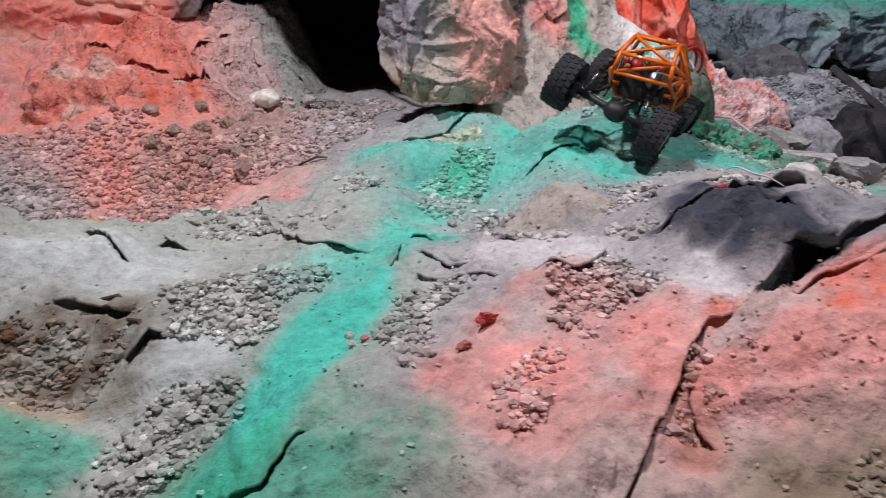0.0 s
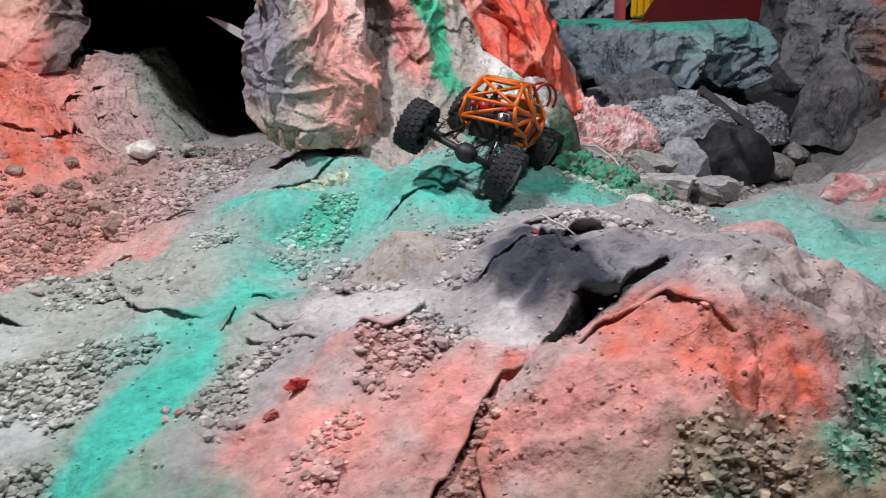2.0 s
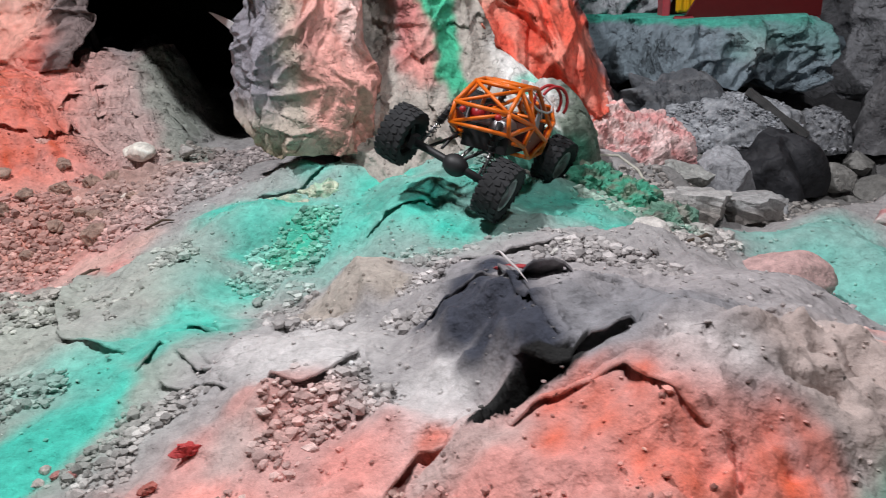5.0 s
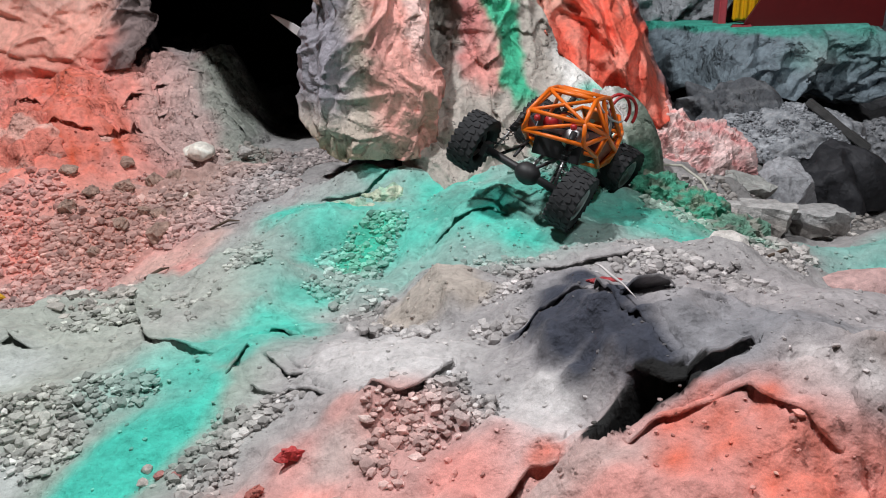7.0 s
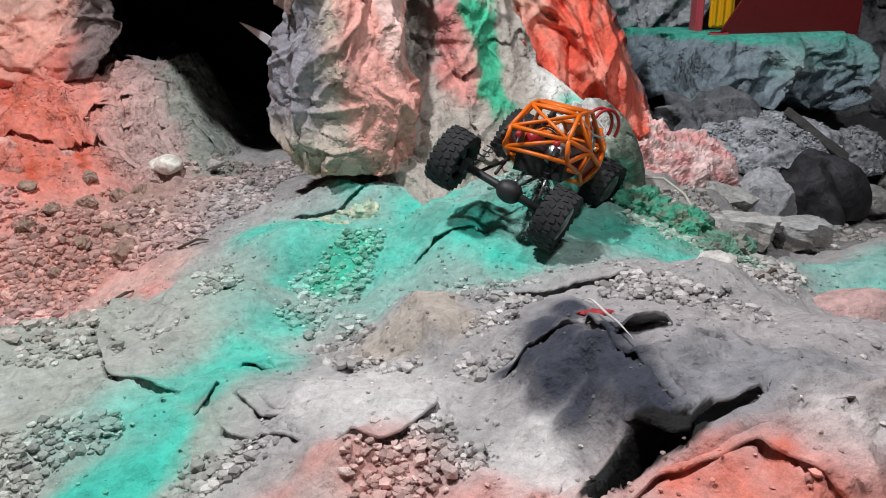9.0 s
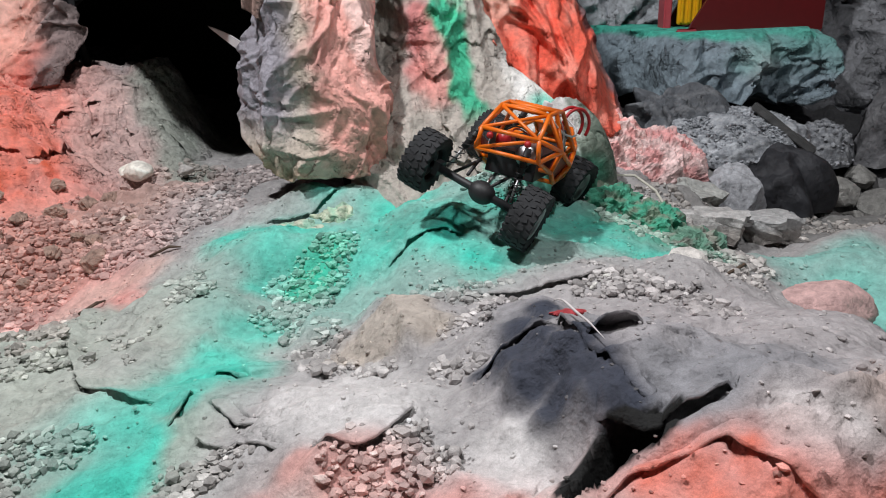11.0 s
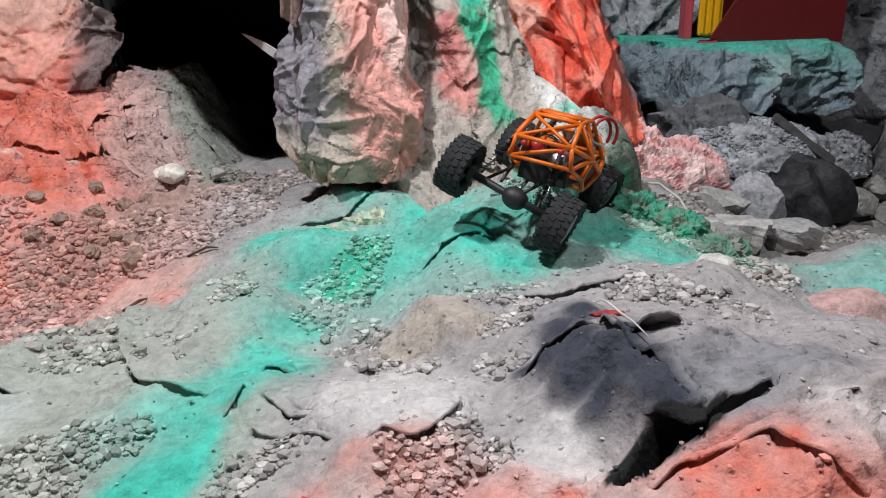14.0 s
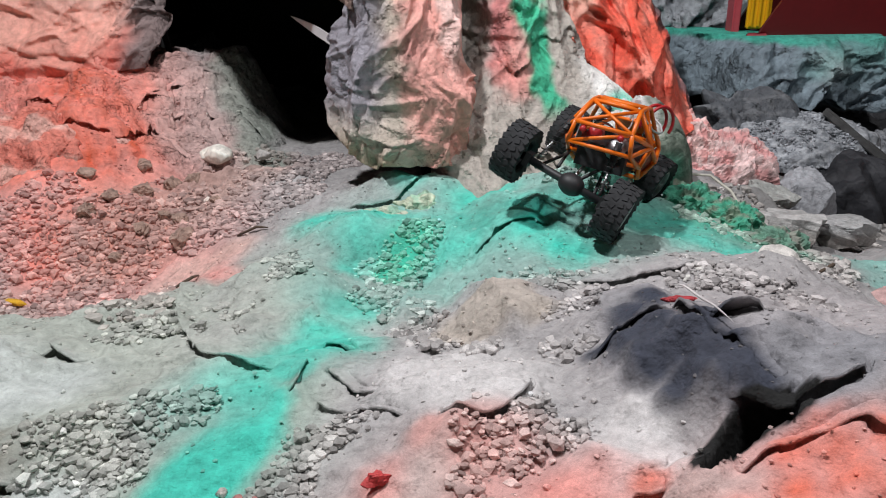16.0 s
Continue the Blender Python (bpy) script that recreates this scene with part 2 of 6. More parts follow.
GAPS_SLOPE = [
    ([(-0.834, 1.993), (-0.733, 1.941), (-0.670, 1.952)], 0.007, 0.030, 0.018),
    ([(-0.432, 2.032), (-0.409, 2.020), (-0.385, 2.015), (-0.370, 1.985)], 0.005, 0.022, 0.014),
    ([(-0.502, 2.020), (-0.495, 1.990), (-0.488, 1.960)], 0.005, 0.022, 0.016),
    ([(-0.944, 1.895), (-0.883, 1.935), (-0.828, 1.900), (-0.740, 1.855)], 0.006, 0.026, 0.018),
    ([(-0.653, 1.905), (-0.610, 1.960), (-0.580, 1.985)], 0.005, 0.020, 0.012),
    ([(-0.600, 1.860), (-0.555, 1.875), (-0.515, 1.860)], 0.005, 0.020, 0.012),
    ([(-0.570, 1.930), (-0.535, 1.950), (-0.505, 1.935)], 0.005, 0.020, 0.012),
    ([(0.657, 0.583), (0.656, 0.601), (0.646, 0.621), (0.637, 0.645), (0.642, 0.700)], 0.007, 0.018, 0.008),
]
SLITS = GAPS_GULLY + GAPS_SLATE + GAPS_FRONT + [(line, half * 1.4, depth * 1.9, lip) if line[0][1] > 1.75 else (line, half, depth, lip) for line, half, depth, lip in GAPS_SIDE + GAPS_SLOPE]


def bare_height(x, y):
    """The ground without its slits."""
    x, y = np.atleast_1d(np.asarray(x, float)), np.atleast_1d(np.asarray(y, float))
    near = smooth(3.0, 2.0, np.hypot(x - 0.3, y - 1.0))
    wild = smooth(1.62, 1.80, y) * smooth(-0.35, -0.50, x)
    right = smooth(0.62, 0.75, x) * smooth(1.35, 1.5, y)
    z = heaps(x, y) + near * (0.010 * creased(x, y, 0.11, 4, 3, 0.45) + 0.004 * rough(x, y, 0.04, 4, 21, 0.6) + 0.036 * (crumple(x, y, 0.20, 9) - 0.30))
    z = z + wild * (0.014 * creased(x, y, 0.15, 4, 17, 0.5) + 0.022 * shards(x, y, 0.11, 5) + 0.008 * shards(x, y, 0.045, 6) + 0.003 * rough(x, y, 0.03, 3, 18)) + right * 0.02 * creased(x, y, 0.10, 3, 19)
    away = along(x, y, [(0.235, 0.665), (0.185, 0.590), (0.145, 0.530), (0.095, 0.450), (0.05, 0.38)])[0]
    z = z + 0.016 * np.exp(-(away / 0.022) ** 2)
    z = z + folds(x, y, (-0.6, 0.75, 0.45, 1.5), 220, 0.007, 0.008, 0.07, 14) + folds(x, y, (-1.0, -0.36, 1.72, 2.15), 50, 0.012, 0.012, 0.12, 15, 0.3, 0.25) + folds(x, y, (-1.0, -0.36, 1.74, 2.15), 70, 0.004, 0.008, 0.06, 25, None, 0.1)
    z = z + folds(x, y, (0.22, 0.62, 0.62, 0.90), 26, 0.012, 0.012, 0.09, 16, 0.1)
    # ledges of broken crust on the red slope
    tall = z + 0.02 * rough(x, y, 0.10, 3, 26)
    rise = (tall / 0.045) % 1
    z = z + wild * smooth(0.0, 0.05, z) * 0.45 * 0.045 * (smooth(0.55, 0.95, rise) - rise)
    # creases of the slate sheet on the mound
    cover = smooth(0.55, 0.95, mist(x, y, SLATE_SHEET, 0.60, 1.7, 33))
    z = z + cover * (0.004 * creased(x, y, 0.07, 2, 71) + folds(x, y, (0.22, 0.44, 0.66, 0.93), 22, 0.007, 0.009, 0.11, 73, 2.2, 0.1))
    crust = smooth(0.60, 0.50, y) * smooth(0.36, 0.42, x) + smooth(0.07, 0.03, np.hypot(x - 0.59, (y - 0.63) * 0.8))
    return z + 0.012 * smooth(0.62, 0.50, y) * rough(x, y, 0.03, 3, 29) * near + 0.012 * crust * creased(x, y, 0.035, 3, 28, 0.6)


def ground_height(x, y):
    x, y = np.asarray(x, float), np.asarray(y, float)
    z = bare_height(x, y)
    for line, half, depth, lip in SLITS:
        xs, ys = [p[0] for p in line], [p[1] for p in line]
        box = (x > min(xs) - 0.08) & (x < max(xs) + 0.08) & (y > min(ys) - 0.08) & (y < max(ys) + 0.08)
        if not box.any():
            continue
        d, side, run = along(np.where(box, x, 9.0), np.where(box, y, 9.0), line)
        d = np.abs(d + 0.004 * grain(x / 0.02, y / 0.02, 77))
        taper = np.clip(6 * run, 0, 1) ** 0.5 * np.clip(6 * (1 - run), 0, 1) ** 0.5
        z = z - box * taper * 1.6 * depth * smooth(half * 1.15, half * 0.5, d)
    return z


def ground_at(x, y):
    return float(ground_height(np.array([x]), np.array([y]))[0])


# ---- sprayed paint: discs of x, y, radius ----
CEMENT, PALE, SLATE, STEEL = (0.40, 0.385, 0.385), (0.64, 0.615, 0.61), (0.027, 0.034, 0.056), (0.26, 0.26, 0.28)
TEAL, LEAF, PINK, RED = (0.05, 0.60, 0.47), (0.05, 0.38, 0.25), (0.80, 0.325, 0.290), (0.80, 0.16, 0.09)
TEAL_STRIP = [
    (-0.20, 0.53, 0.040), (-0.19, 0.56, 0.040), (-0.18, 0.60, 0.042), (-0.17, 0.64, 0.045), (-0.15, 0.69, 0.047), (-0.13, 0.74, 0.049), (-0.11, 0.78, 0.046),
    (-0.10, 0.83, 0.038), (-0.07, 0.90, 0.026),
]
TEAL_FIELD = [
    (0.00, 1.36, 0.07), (-0.04, 1.38, 0.07), (-0.13, 1.43, 0.05), (0.06, 1.33, 0.06), (0.14, 1.34, 0.07), (0.23, 1.32, 0.07), (0.30, 1.24, 0.05),
    (-0.04, 1.25, 0.035), (-0.03, 1.10, 0.035), (-0.06, 1.02, 0.04), (0.48, 1.37, 0.07), (0.53, 1.29, 0.06), (0.56, 1.23, 0.035),
    (0.16, 1.48, 0.06), (0.03, 1.54, 0.035), (-0.02, 0.98, 0.04), (-0.08, 0.95, 0.04), (-0.13, 0.89, 0.04), (0.36, 1.40, 0.07), (0.42, 1.45, 0.05),
]
TEAL_HAZE = [
    (0.02, 1.34, 0.16), (0.25, 1.36, 0.14), (0.45, 1.36, 0.13), (-0.05, 1.12, 0.07), (-0.06, 0.96, 0.07), (-0.16, 0.86, 0.06), (0.10, 1.22, 0.10), (0.30, 1.20, 0.08), (0.20, 1.50, 0.10),
]
TEAL_RIGHT = [
    (0.86, 1.16, 0.10), (0.93, 1.06, 0.10), (0.90, 0.92, 0.10), (0.84, 0.80, 0.07), (1.00, 1.18, 0.09), (1.08, 1.06, 0.10), (0.96, 1.28, 0.08), (1.05, 0.90, 0.12), (0.82, 1.30, 0.06),
]
LEAF_SPOTS = [
    (0.53, 0.48, 0.022), (0.575, 0.51, 0.026), (0.518, 0.470, 0.020), (0.595, 0.535, 0.020), (0.595, 0.487, 0.022), (0.41, 0.41, 0.032), (-0.15, 0.525, 0.045),
    (-0.12, 0.50, 0.05), (-0.23, 0.56, 0.04), (0.62, 1.34, 0.07), (0.59, 1.42, 0.07), (0.64, 1.22, 0.04),
]
PINK_FIELD = [
    (0.00, 0.60, 0.025), (0.04, 0.58, 0.03), (0.05, 0.54, 0.03), (0.02, 0.565, 0.02), (0.20, 0.58, 0.025), (0.32, 0.53, 0.04), (0.05, 0.63, 0.035), (0.02, 0.62, 0.035), (0.08, 0.62, 0.03), (0.05, 0.69, 0.022), (0.08, 0.57, 0.035), (0.14, 0.60, 0.036), (0.19, 0.62, 0.045),
    (0.15, 0.55, 0.045), (0.11, 0.51, 0.04), (0.23, 0.63, 0.032), (0.35, 0.58, 0.045), (0.40, 0.53, 0.05), (0.30, 0.55, 0.045), (0.27, 0.52, 0.045),
    (0.33, 0.50, 0.045), (0.42, 0.49, 0.045), (0.36, 0.46, 0.04), (0.31, 0.46, 0.035), (0.47, 0.52, 0.04), (-0.33, 1.36, 0.05), (-0.38, 1.42, 0.05), (-0.43, 1.46, 0.05), (-0.50, 1.40, 0.05), (-0.28, 1.30, 0.03),
]
PINK_EDGE = [
    (-0.72, 1.82, 0.09), (-0.82, 1.70, 0.09), (-0.68, 1.97, 0.07), (-0.66, 1.76, 0.12), (-0.60, 1.60, 0.08), (-0.52, 1.53, 0.07), (-0.82, 2.00, 0.18), (-0.70, 1.92, 0.09), (-0.95, 1.80, 0.25), (-0.70, 1.50, 0.08),
]
PINK_HAZE = [
    (-0.45, 1.50, 0.14), (-0.62, 1.70, 0.20), (-0.85, 1.90, 0.30), (0.10, 0.61, 0.09), (0.22, 0.55, 0.09), (0.30, 0.52, 0.09), (0.36, 0.54, 0.07), (0.42, 0.54, 0.06), (0.13, 0.55, 0.07), (0.15, 0.70, 0.04), (-0.60, 1.45, 0.14),
]
RED_DEEP = [
    (0.425, 0.545, 0.028), (0.462, 0.533, 0.024), (0.507, 0.550, 0.024), (0.509, 0.540, 0.025), (0.475, 0.525, 0.024), (0.44, 0.53, 0.024), (0.391, 0.590, 0.020), (0.36, 0.585, 0.016), (0.39, 0.618, 0.014),
    (0.42, 0.60, 0.016), (0.365, 0.612, 0.012), (0.515, 0.535, 0.025), (0.27, 0.632, 0.012), (-0.70, 1.86, 0.06), (-0.78, 1.74, 0.07), (-0.68, 1.72, 0.05), (-0.82, 1.90, 0.08), (-0.62, 1.80, 0.04),
]
SLATE_SHEET = [
    (0.30, 0.80, 0.036), (0.33, 0.76, 0.032), (0.335, 0.72, 0.032), (0.35, 0.69, 0.024), (0.358, 0.675, 0.022), (0.27, 0.825, 0.020), (0.31, 0.87, 0.028), (0.335, 0.90, 0.018), (0.30, 0.76, 0.026), (0.312, 0.712, 0.018),
]
STEEL_FIELD = [(0.41, 0.69, 0.045), (0.46, 0.70, 0.045), (0.41, 0.67, 0.03), (0.45, 0.76, 0.05), (0.40, 0.86, 0.05), (0.51, 0.71, 0.04), (0.33, 0.90, 0.05)]
PALE_FIELD = [(0.17, 0.765, 0.028), (0.12, 0.785, 0.035), (0.12, 0.86, 0.055), (0.08, 0.83, 0.045), (0.16, 0.80, 0.05), (0.13, 0.80, 0.04), (0.17, 0.83, 0.04), (0.265, 0.675, 0.034), (0.285, 0.645, 0.024), (0.46, 0.605, 0.022), (0.49, 0.600, 0.016), (0.466, 0.578, 0.013), (0.27, 0.70, 0.03), (0.24, 0.66, 0.03)]


def spray(x, y, discs, edge=0.35, seed=5):
    """How much paint of the given passes lies at x, y."""
    bare = np.ones(np.shape(x))
    wob = 0.22 * rough(x, y, 0.09, 4, seed)
    for cx, cy, r in discs:
        d = np.hypot(x - cx, y - cy) / r + wob
        bare = bare * (1 - smooth(1.05 + 1.3 * edge, 0.9 - edge, d))
    return 1 - bare


def mist(x, y, discs, near=0.55, far=1.6, seed=5):
    """Paint that fades out evenly round the discs."""
    d = np.full(np.shape(x), 9.0)
    for cx, cy, r in discs:
        d = np.minimum(d, np.hypot(x - cx, y - cy) / r)
    return smooth(far, near, d + 0.2 * rough(x, y, 0.05, 4, seed))


def layer(base, colour, w):
    return base * (1 - w[..., None]) + np.array(colour) * w[..., None]


def ground_paint(x, y):
    x, y = np.asarray(x, float), np.asarray(y, float)
    c = np.ones(x.shape + (3,)) * np.array(CEMENT)
    c = layer(c, (0.42, 0.455, 0.405), 0.95 * smooth(0.1, -0.3, x + 0.3 * rough(x, y, 0.3, 3, 8)) * smooth(1.5, 1.2, y))
    c = layer(c, (0.40, 0.36, 0.37), 0.6 * smooth(0.15, 0.4, x) * smooth(1.15, 0.95, y))
    c = layer(c, (0.26, 0.22, 0.16), 0.6 * smooth(0.58, 0.44, y + 0.1 * rough(x, y, 0.1, 2, 12)))
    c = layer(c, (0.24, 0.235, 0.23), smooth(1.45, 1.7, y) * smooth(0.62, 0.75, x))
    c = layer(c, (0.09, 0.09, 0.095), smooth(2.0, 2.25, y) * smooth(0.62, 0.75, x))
    # cave floor and slope flank darkened in colour for the cave's shade
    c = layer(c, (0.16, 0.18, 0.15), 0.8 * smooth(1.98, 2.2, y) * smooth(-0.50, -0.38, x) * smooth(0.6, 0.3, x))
    c = layer(c, (0.15, 0.105, 0.07), 0.9 * spray(x, y, [(-0.40, 0.745, 0.05), (-0.44, 0.70, 0.05), (-0.36, 0.70, 0.03), (-0.48, 0.74, 0.05)], 1.0, 30) * (0.8 + 0.9 * rough(x, y, 0.05, 4, 55)))
    c = layer(c, (0.53, 0.42, 0.38), 0.85 * spray(x, y, [(0.56, 0.63, 0.05), (0.61, 0.65, 0.05), (0.64, 0.60, 0.05), (0.58, 0.58, 0.04), (0.45, 0.50, 0.025), (0.42, 0.485, 0.02)], 0.5, 46))
    c = layer(c, (0.47, 0.41, 0.355), 0.85 * mist(x, y, [(0.165, 1.00, 0.06), (0.205, 0.975, 0.04), (0.12, 0.99, 0.04)], 0.6, 1.4, 68))
    c = layer(c, (0.56, 0.60, 0.585), 0.8 * spray(x, y, [(-0.47, 0.92, 0.06), (-0.36, 0.91, 0.045), (-0.52, 0.86, 0.06), (-0.42, 0.86, 0.04), (-0.30, 0.70, 0.035), (-0.26, 0.72, 0.03)], 0.7, 67))
    c = layer(c, PALE, 0.85 * spray(x, y, PALE_FIELD, 0.4, 31))
    c = layer(c, STEEL, 0.75 * spray(x, y, STEEL_FIELD, 0.5, 32) * (0.85 + 0.5 * rough(x, y, 0.05, 3, 47)))
    c = layer(c, PINK, 0.9 * spray(x, y, PINK_FIELD, 0.55, 34) * (0.85 + 0.5 * rough(x, y, 0.05, 4, 50)))
    c = layer(c, (0.70, 0.37, 0.335), 0.75 * spray(x, y, PINK_HAZE, 0.6, 44))
    c = layer(c, (0.90, 0.31, 0.25), 0.97 * spray(x, y, PINK_EDGE, 0.6, 35) * (0.85 + 0.6 * rough(x, y, 0.06, 4, 51)))
    c = layer(c, (0.46, 0.285, 0.23), 0.60 * spray(x, y, [(-0.50, 1.62, 0.11), (-0.42, 1.70, 0.09), (-0.58, 1.52, 0.09), (-0.34, 1.80, 0.08)], 0.6, 52))
    c = layer(c, (0.66, 0.45, 0.41), 0.65 * spray(x, y, [(-0.53, 1.95, 0.09), (-0.47, 1.89, 0.07), (-0.58, 1.86, 0.05), (-0.55, 2.05, 0.08)], 0.6, 64) * (0.8 + 0.6 * rough(x, y, 0.06, 3, 65)))
    c = layer(c, (0.30, 0.34, 0.295), 0.8 * mist(x, y, [(-0.43, 2.04, 0.06), (-0.40, 2.02, 0.06), (-0.46, 2.11, 0.06), (-0.38, 1.94, 0.05), (-0.34, 1.90, 0.06)], 0.5, 1.5, 71))
    c = layer(c, (0.80, 0.52, 0.46), 0.8 * spray(x, y, [(-0.35, 1.37, 0.05), (-0.42, 1.36, 0.05), (-0.30, 1.42, 0.04), (-0.47, 1.30, 0.05), (-0.40, 1.43, 0.04), (-0.54, 1.24, 0.05)], 0.6, 66))
    c = layer(c, (0.70, 0.34, 0.30), 0.7 * spray(x, y, [(0.655, 0.675, 0.013), (0.668, 0.650, 0.013), (0.688, 0.645, 0.012), (0.66, 0.72, 0.014), (0.67, 0.79, 0.015), (1.17, 1.36, 0.06), (0.13, 0.69, 0.03), (0.09, 0.725, 0.018)], 0.5, 53))
    c = layer(c, (0.30, 0.24, 0.17), 0.85 * spray(x, y, [(0.40, 0.45, 0.035), (0.44, 0.475, 0.022), (0.36, 0.43, 0.035), (0.31, 0.415, 0.035), (0.475, 0.49, 0.025), (0.25, 0.40, 0.04), (0.52, 0.45, 0.04), (0.60, 0.45, 0.05)], 0.5, 54))
    c = layer(c, (0.50, 0.40, 0.36), 0.8 * spray(x, y, [(0.08, 0.47, 0.03), (0.05, 0.44, 0.05), (0.14, 0.485, 0.03), (0.12, 0.46, 0.03), (0.26, 0.45, 0.03), (0.02, 0.51, 0.03), (0.24, 0.50, 0.022), (-0.01, 0.56, 0.02)], 0.6, 56))
    c = layer(c, (0.34, 0.265, 0.21), 0.75 * spray(x, y, [(0.28, 0.45, 0.04), (0.34, 0.45, 0.04), (0.24, 0.42, 0.04), (0.31, 0.475, 0.025), (0.38, 0.46, 0.02)], 0.7, 70))
    c = layer(c, (0.50, 0.21, 0.16), 0.8 * spray(x, y, [(0.225, 0.57, 0.018), (0.220, 0.54, 0.020), (0.215, 0.50, 0.022)], 0.4, 57))
    c = layer(c, (0.58, 0.40, 0.27), 0.6 * spray(x, y, [(-0.45, 0.645, 0.025), (-0.41, 0.65, 0.02)], 0.6, 58))
    c = layer(c, (0.30, 0.23, 0.155), 0.85 * smooth(0.500, 0.455, y + 0.04 * rough(x, y, 0.05, 3, 62)) * smooth(0.20, 0.27, x))
    c = layer(c, (0.60, 0.50, 0.47), 0.6 * spray(x, y, [(0.31, 0.59, 0.03), (0.27, 0.60, 0.02), (0.16, 0.57, 0.018), (0.35, 0.545, 0.018), (0.09, 0.68, 0.025)], 0.6, 63))
    c = layer(c, (0.86, 0.33, 0.285), 0.7 * mist(x, y, [(0.10, 0.60, 0.03), (0.07, 0.63, 0.025), (0.20, 0.63, 0.028), (0.19, 0.58, 0.025), (0.25, 0.56, 0.025), (0.31, 0.56, 0.03), (0.36, 0.55, 0.03)], 0.5, 1.5, 72))
    c = layer(c, RED, 0.85 * spray(x, y, RED_DEEP, 0.7, 36) * (0.75 + 0.8 * rough(x, y, 0.035, 4, 49)))
    c = layer(c, (0.20, 0.42, 0.32), 0.55 * spray(x, y, TEAL_STRIP, 1.1, 48))
    c = layer(c, TEAL, 0.95 * spray(x, y, TEAL_STRIP, 0.25, 37))
    c = layer(c, (0.03, 0.56, 0.33), 0.75 * mist(x, y, [(-0.18, 0.545, 0.03), (-0.19, 0.52, 0.035), (-0.165, 0.585, 0.018)], 0.5, 1.5, 73))
    c = layer(c, (0.24, 0.49, 0.43), 0.8 * spray(x, y, TEAL_HAZE, 0.6, 42))
    c = layer(c, STEEL, 0.8 * spray(x, y, [(0.41, 0.68, 0.04), (0.46, 0.69, 0.04), (0.41, 0.655, 0.025)], 0.4, 32))
    c = layer(c, SLATE, 0.95 * mist(x, y, SLATE_SHEET, 0.60, 1.7, 33))
    c = layer(c, (0.05, 0.50, 0.34), 0.8 * spray(x, y, [(-0.45, 0.605, 0.024), (-0.41, 0.600, 0.026), (-0.48, 0.60, 0.028), (-0.37, 0.605, 0.018), (-0.40, 0.575, 0.02)], 0.8, 59))
    c = layer(c, (0.12, 0.36, 0.25), 0.65 * spray(x, y, [(-0.42, 0.575, 0.04), (-0.10, 0.54, 0.04), (-0.06, 0.50, 0.05), (-0.11, 0.60, 0.03), (-0.02, 0.55, 0.03)], 0.9, 60) * (0.85 + 0.8 * rough(x, y, 0.04, 4, 61)))
    c = layer(c, TEAL, 0.85 * spray(x, y, TEAL_FIELD, 0.55, 38) * (0.8 + 0.6 * rough(x, y, 0.10, 3, 41)))
    c = layer(c, (0.03, 0.52, 0.34), 0.8 * spray(x, y, [(0.05, 1.34, 0.035), (0.03, 1.29, 0.035), (0.01, 1.25, 0.025)], 0.6, 69))
    c = layer(c, (0.20, 0.60, 0.52), 0.9 * spray(x, y, TEAL_RIGHT, 0.5, 39) * (0.85 + 0.5 * rough(x, y, 0.12, 3, 45)))
    c = layer(c, LEAF, 0.75 * spray(x, y, LEAF_SPOTS, 0.5, 40))
    # walls of the torn gap coloured near black to stand in for its shade
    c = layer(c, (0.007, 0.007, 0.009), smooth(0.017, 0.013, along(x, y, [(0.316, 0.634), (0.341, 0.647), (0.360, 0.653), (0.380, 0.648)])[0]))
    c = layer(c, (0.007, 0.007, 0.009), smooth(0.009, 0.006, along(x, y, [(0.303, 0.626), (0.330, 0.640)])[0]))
    return np.clip(c, 0.01, 0.9)


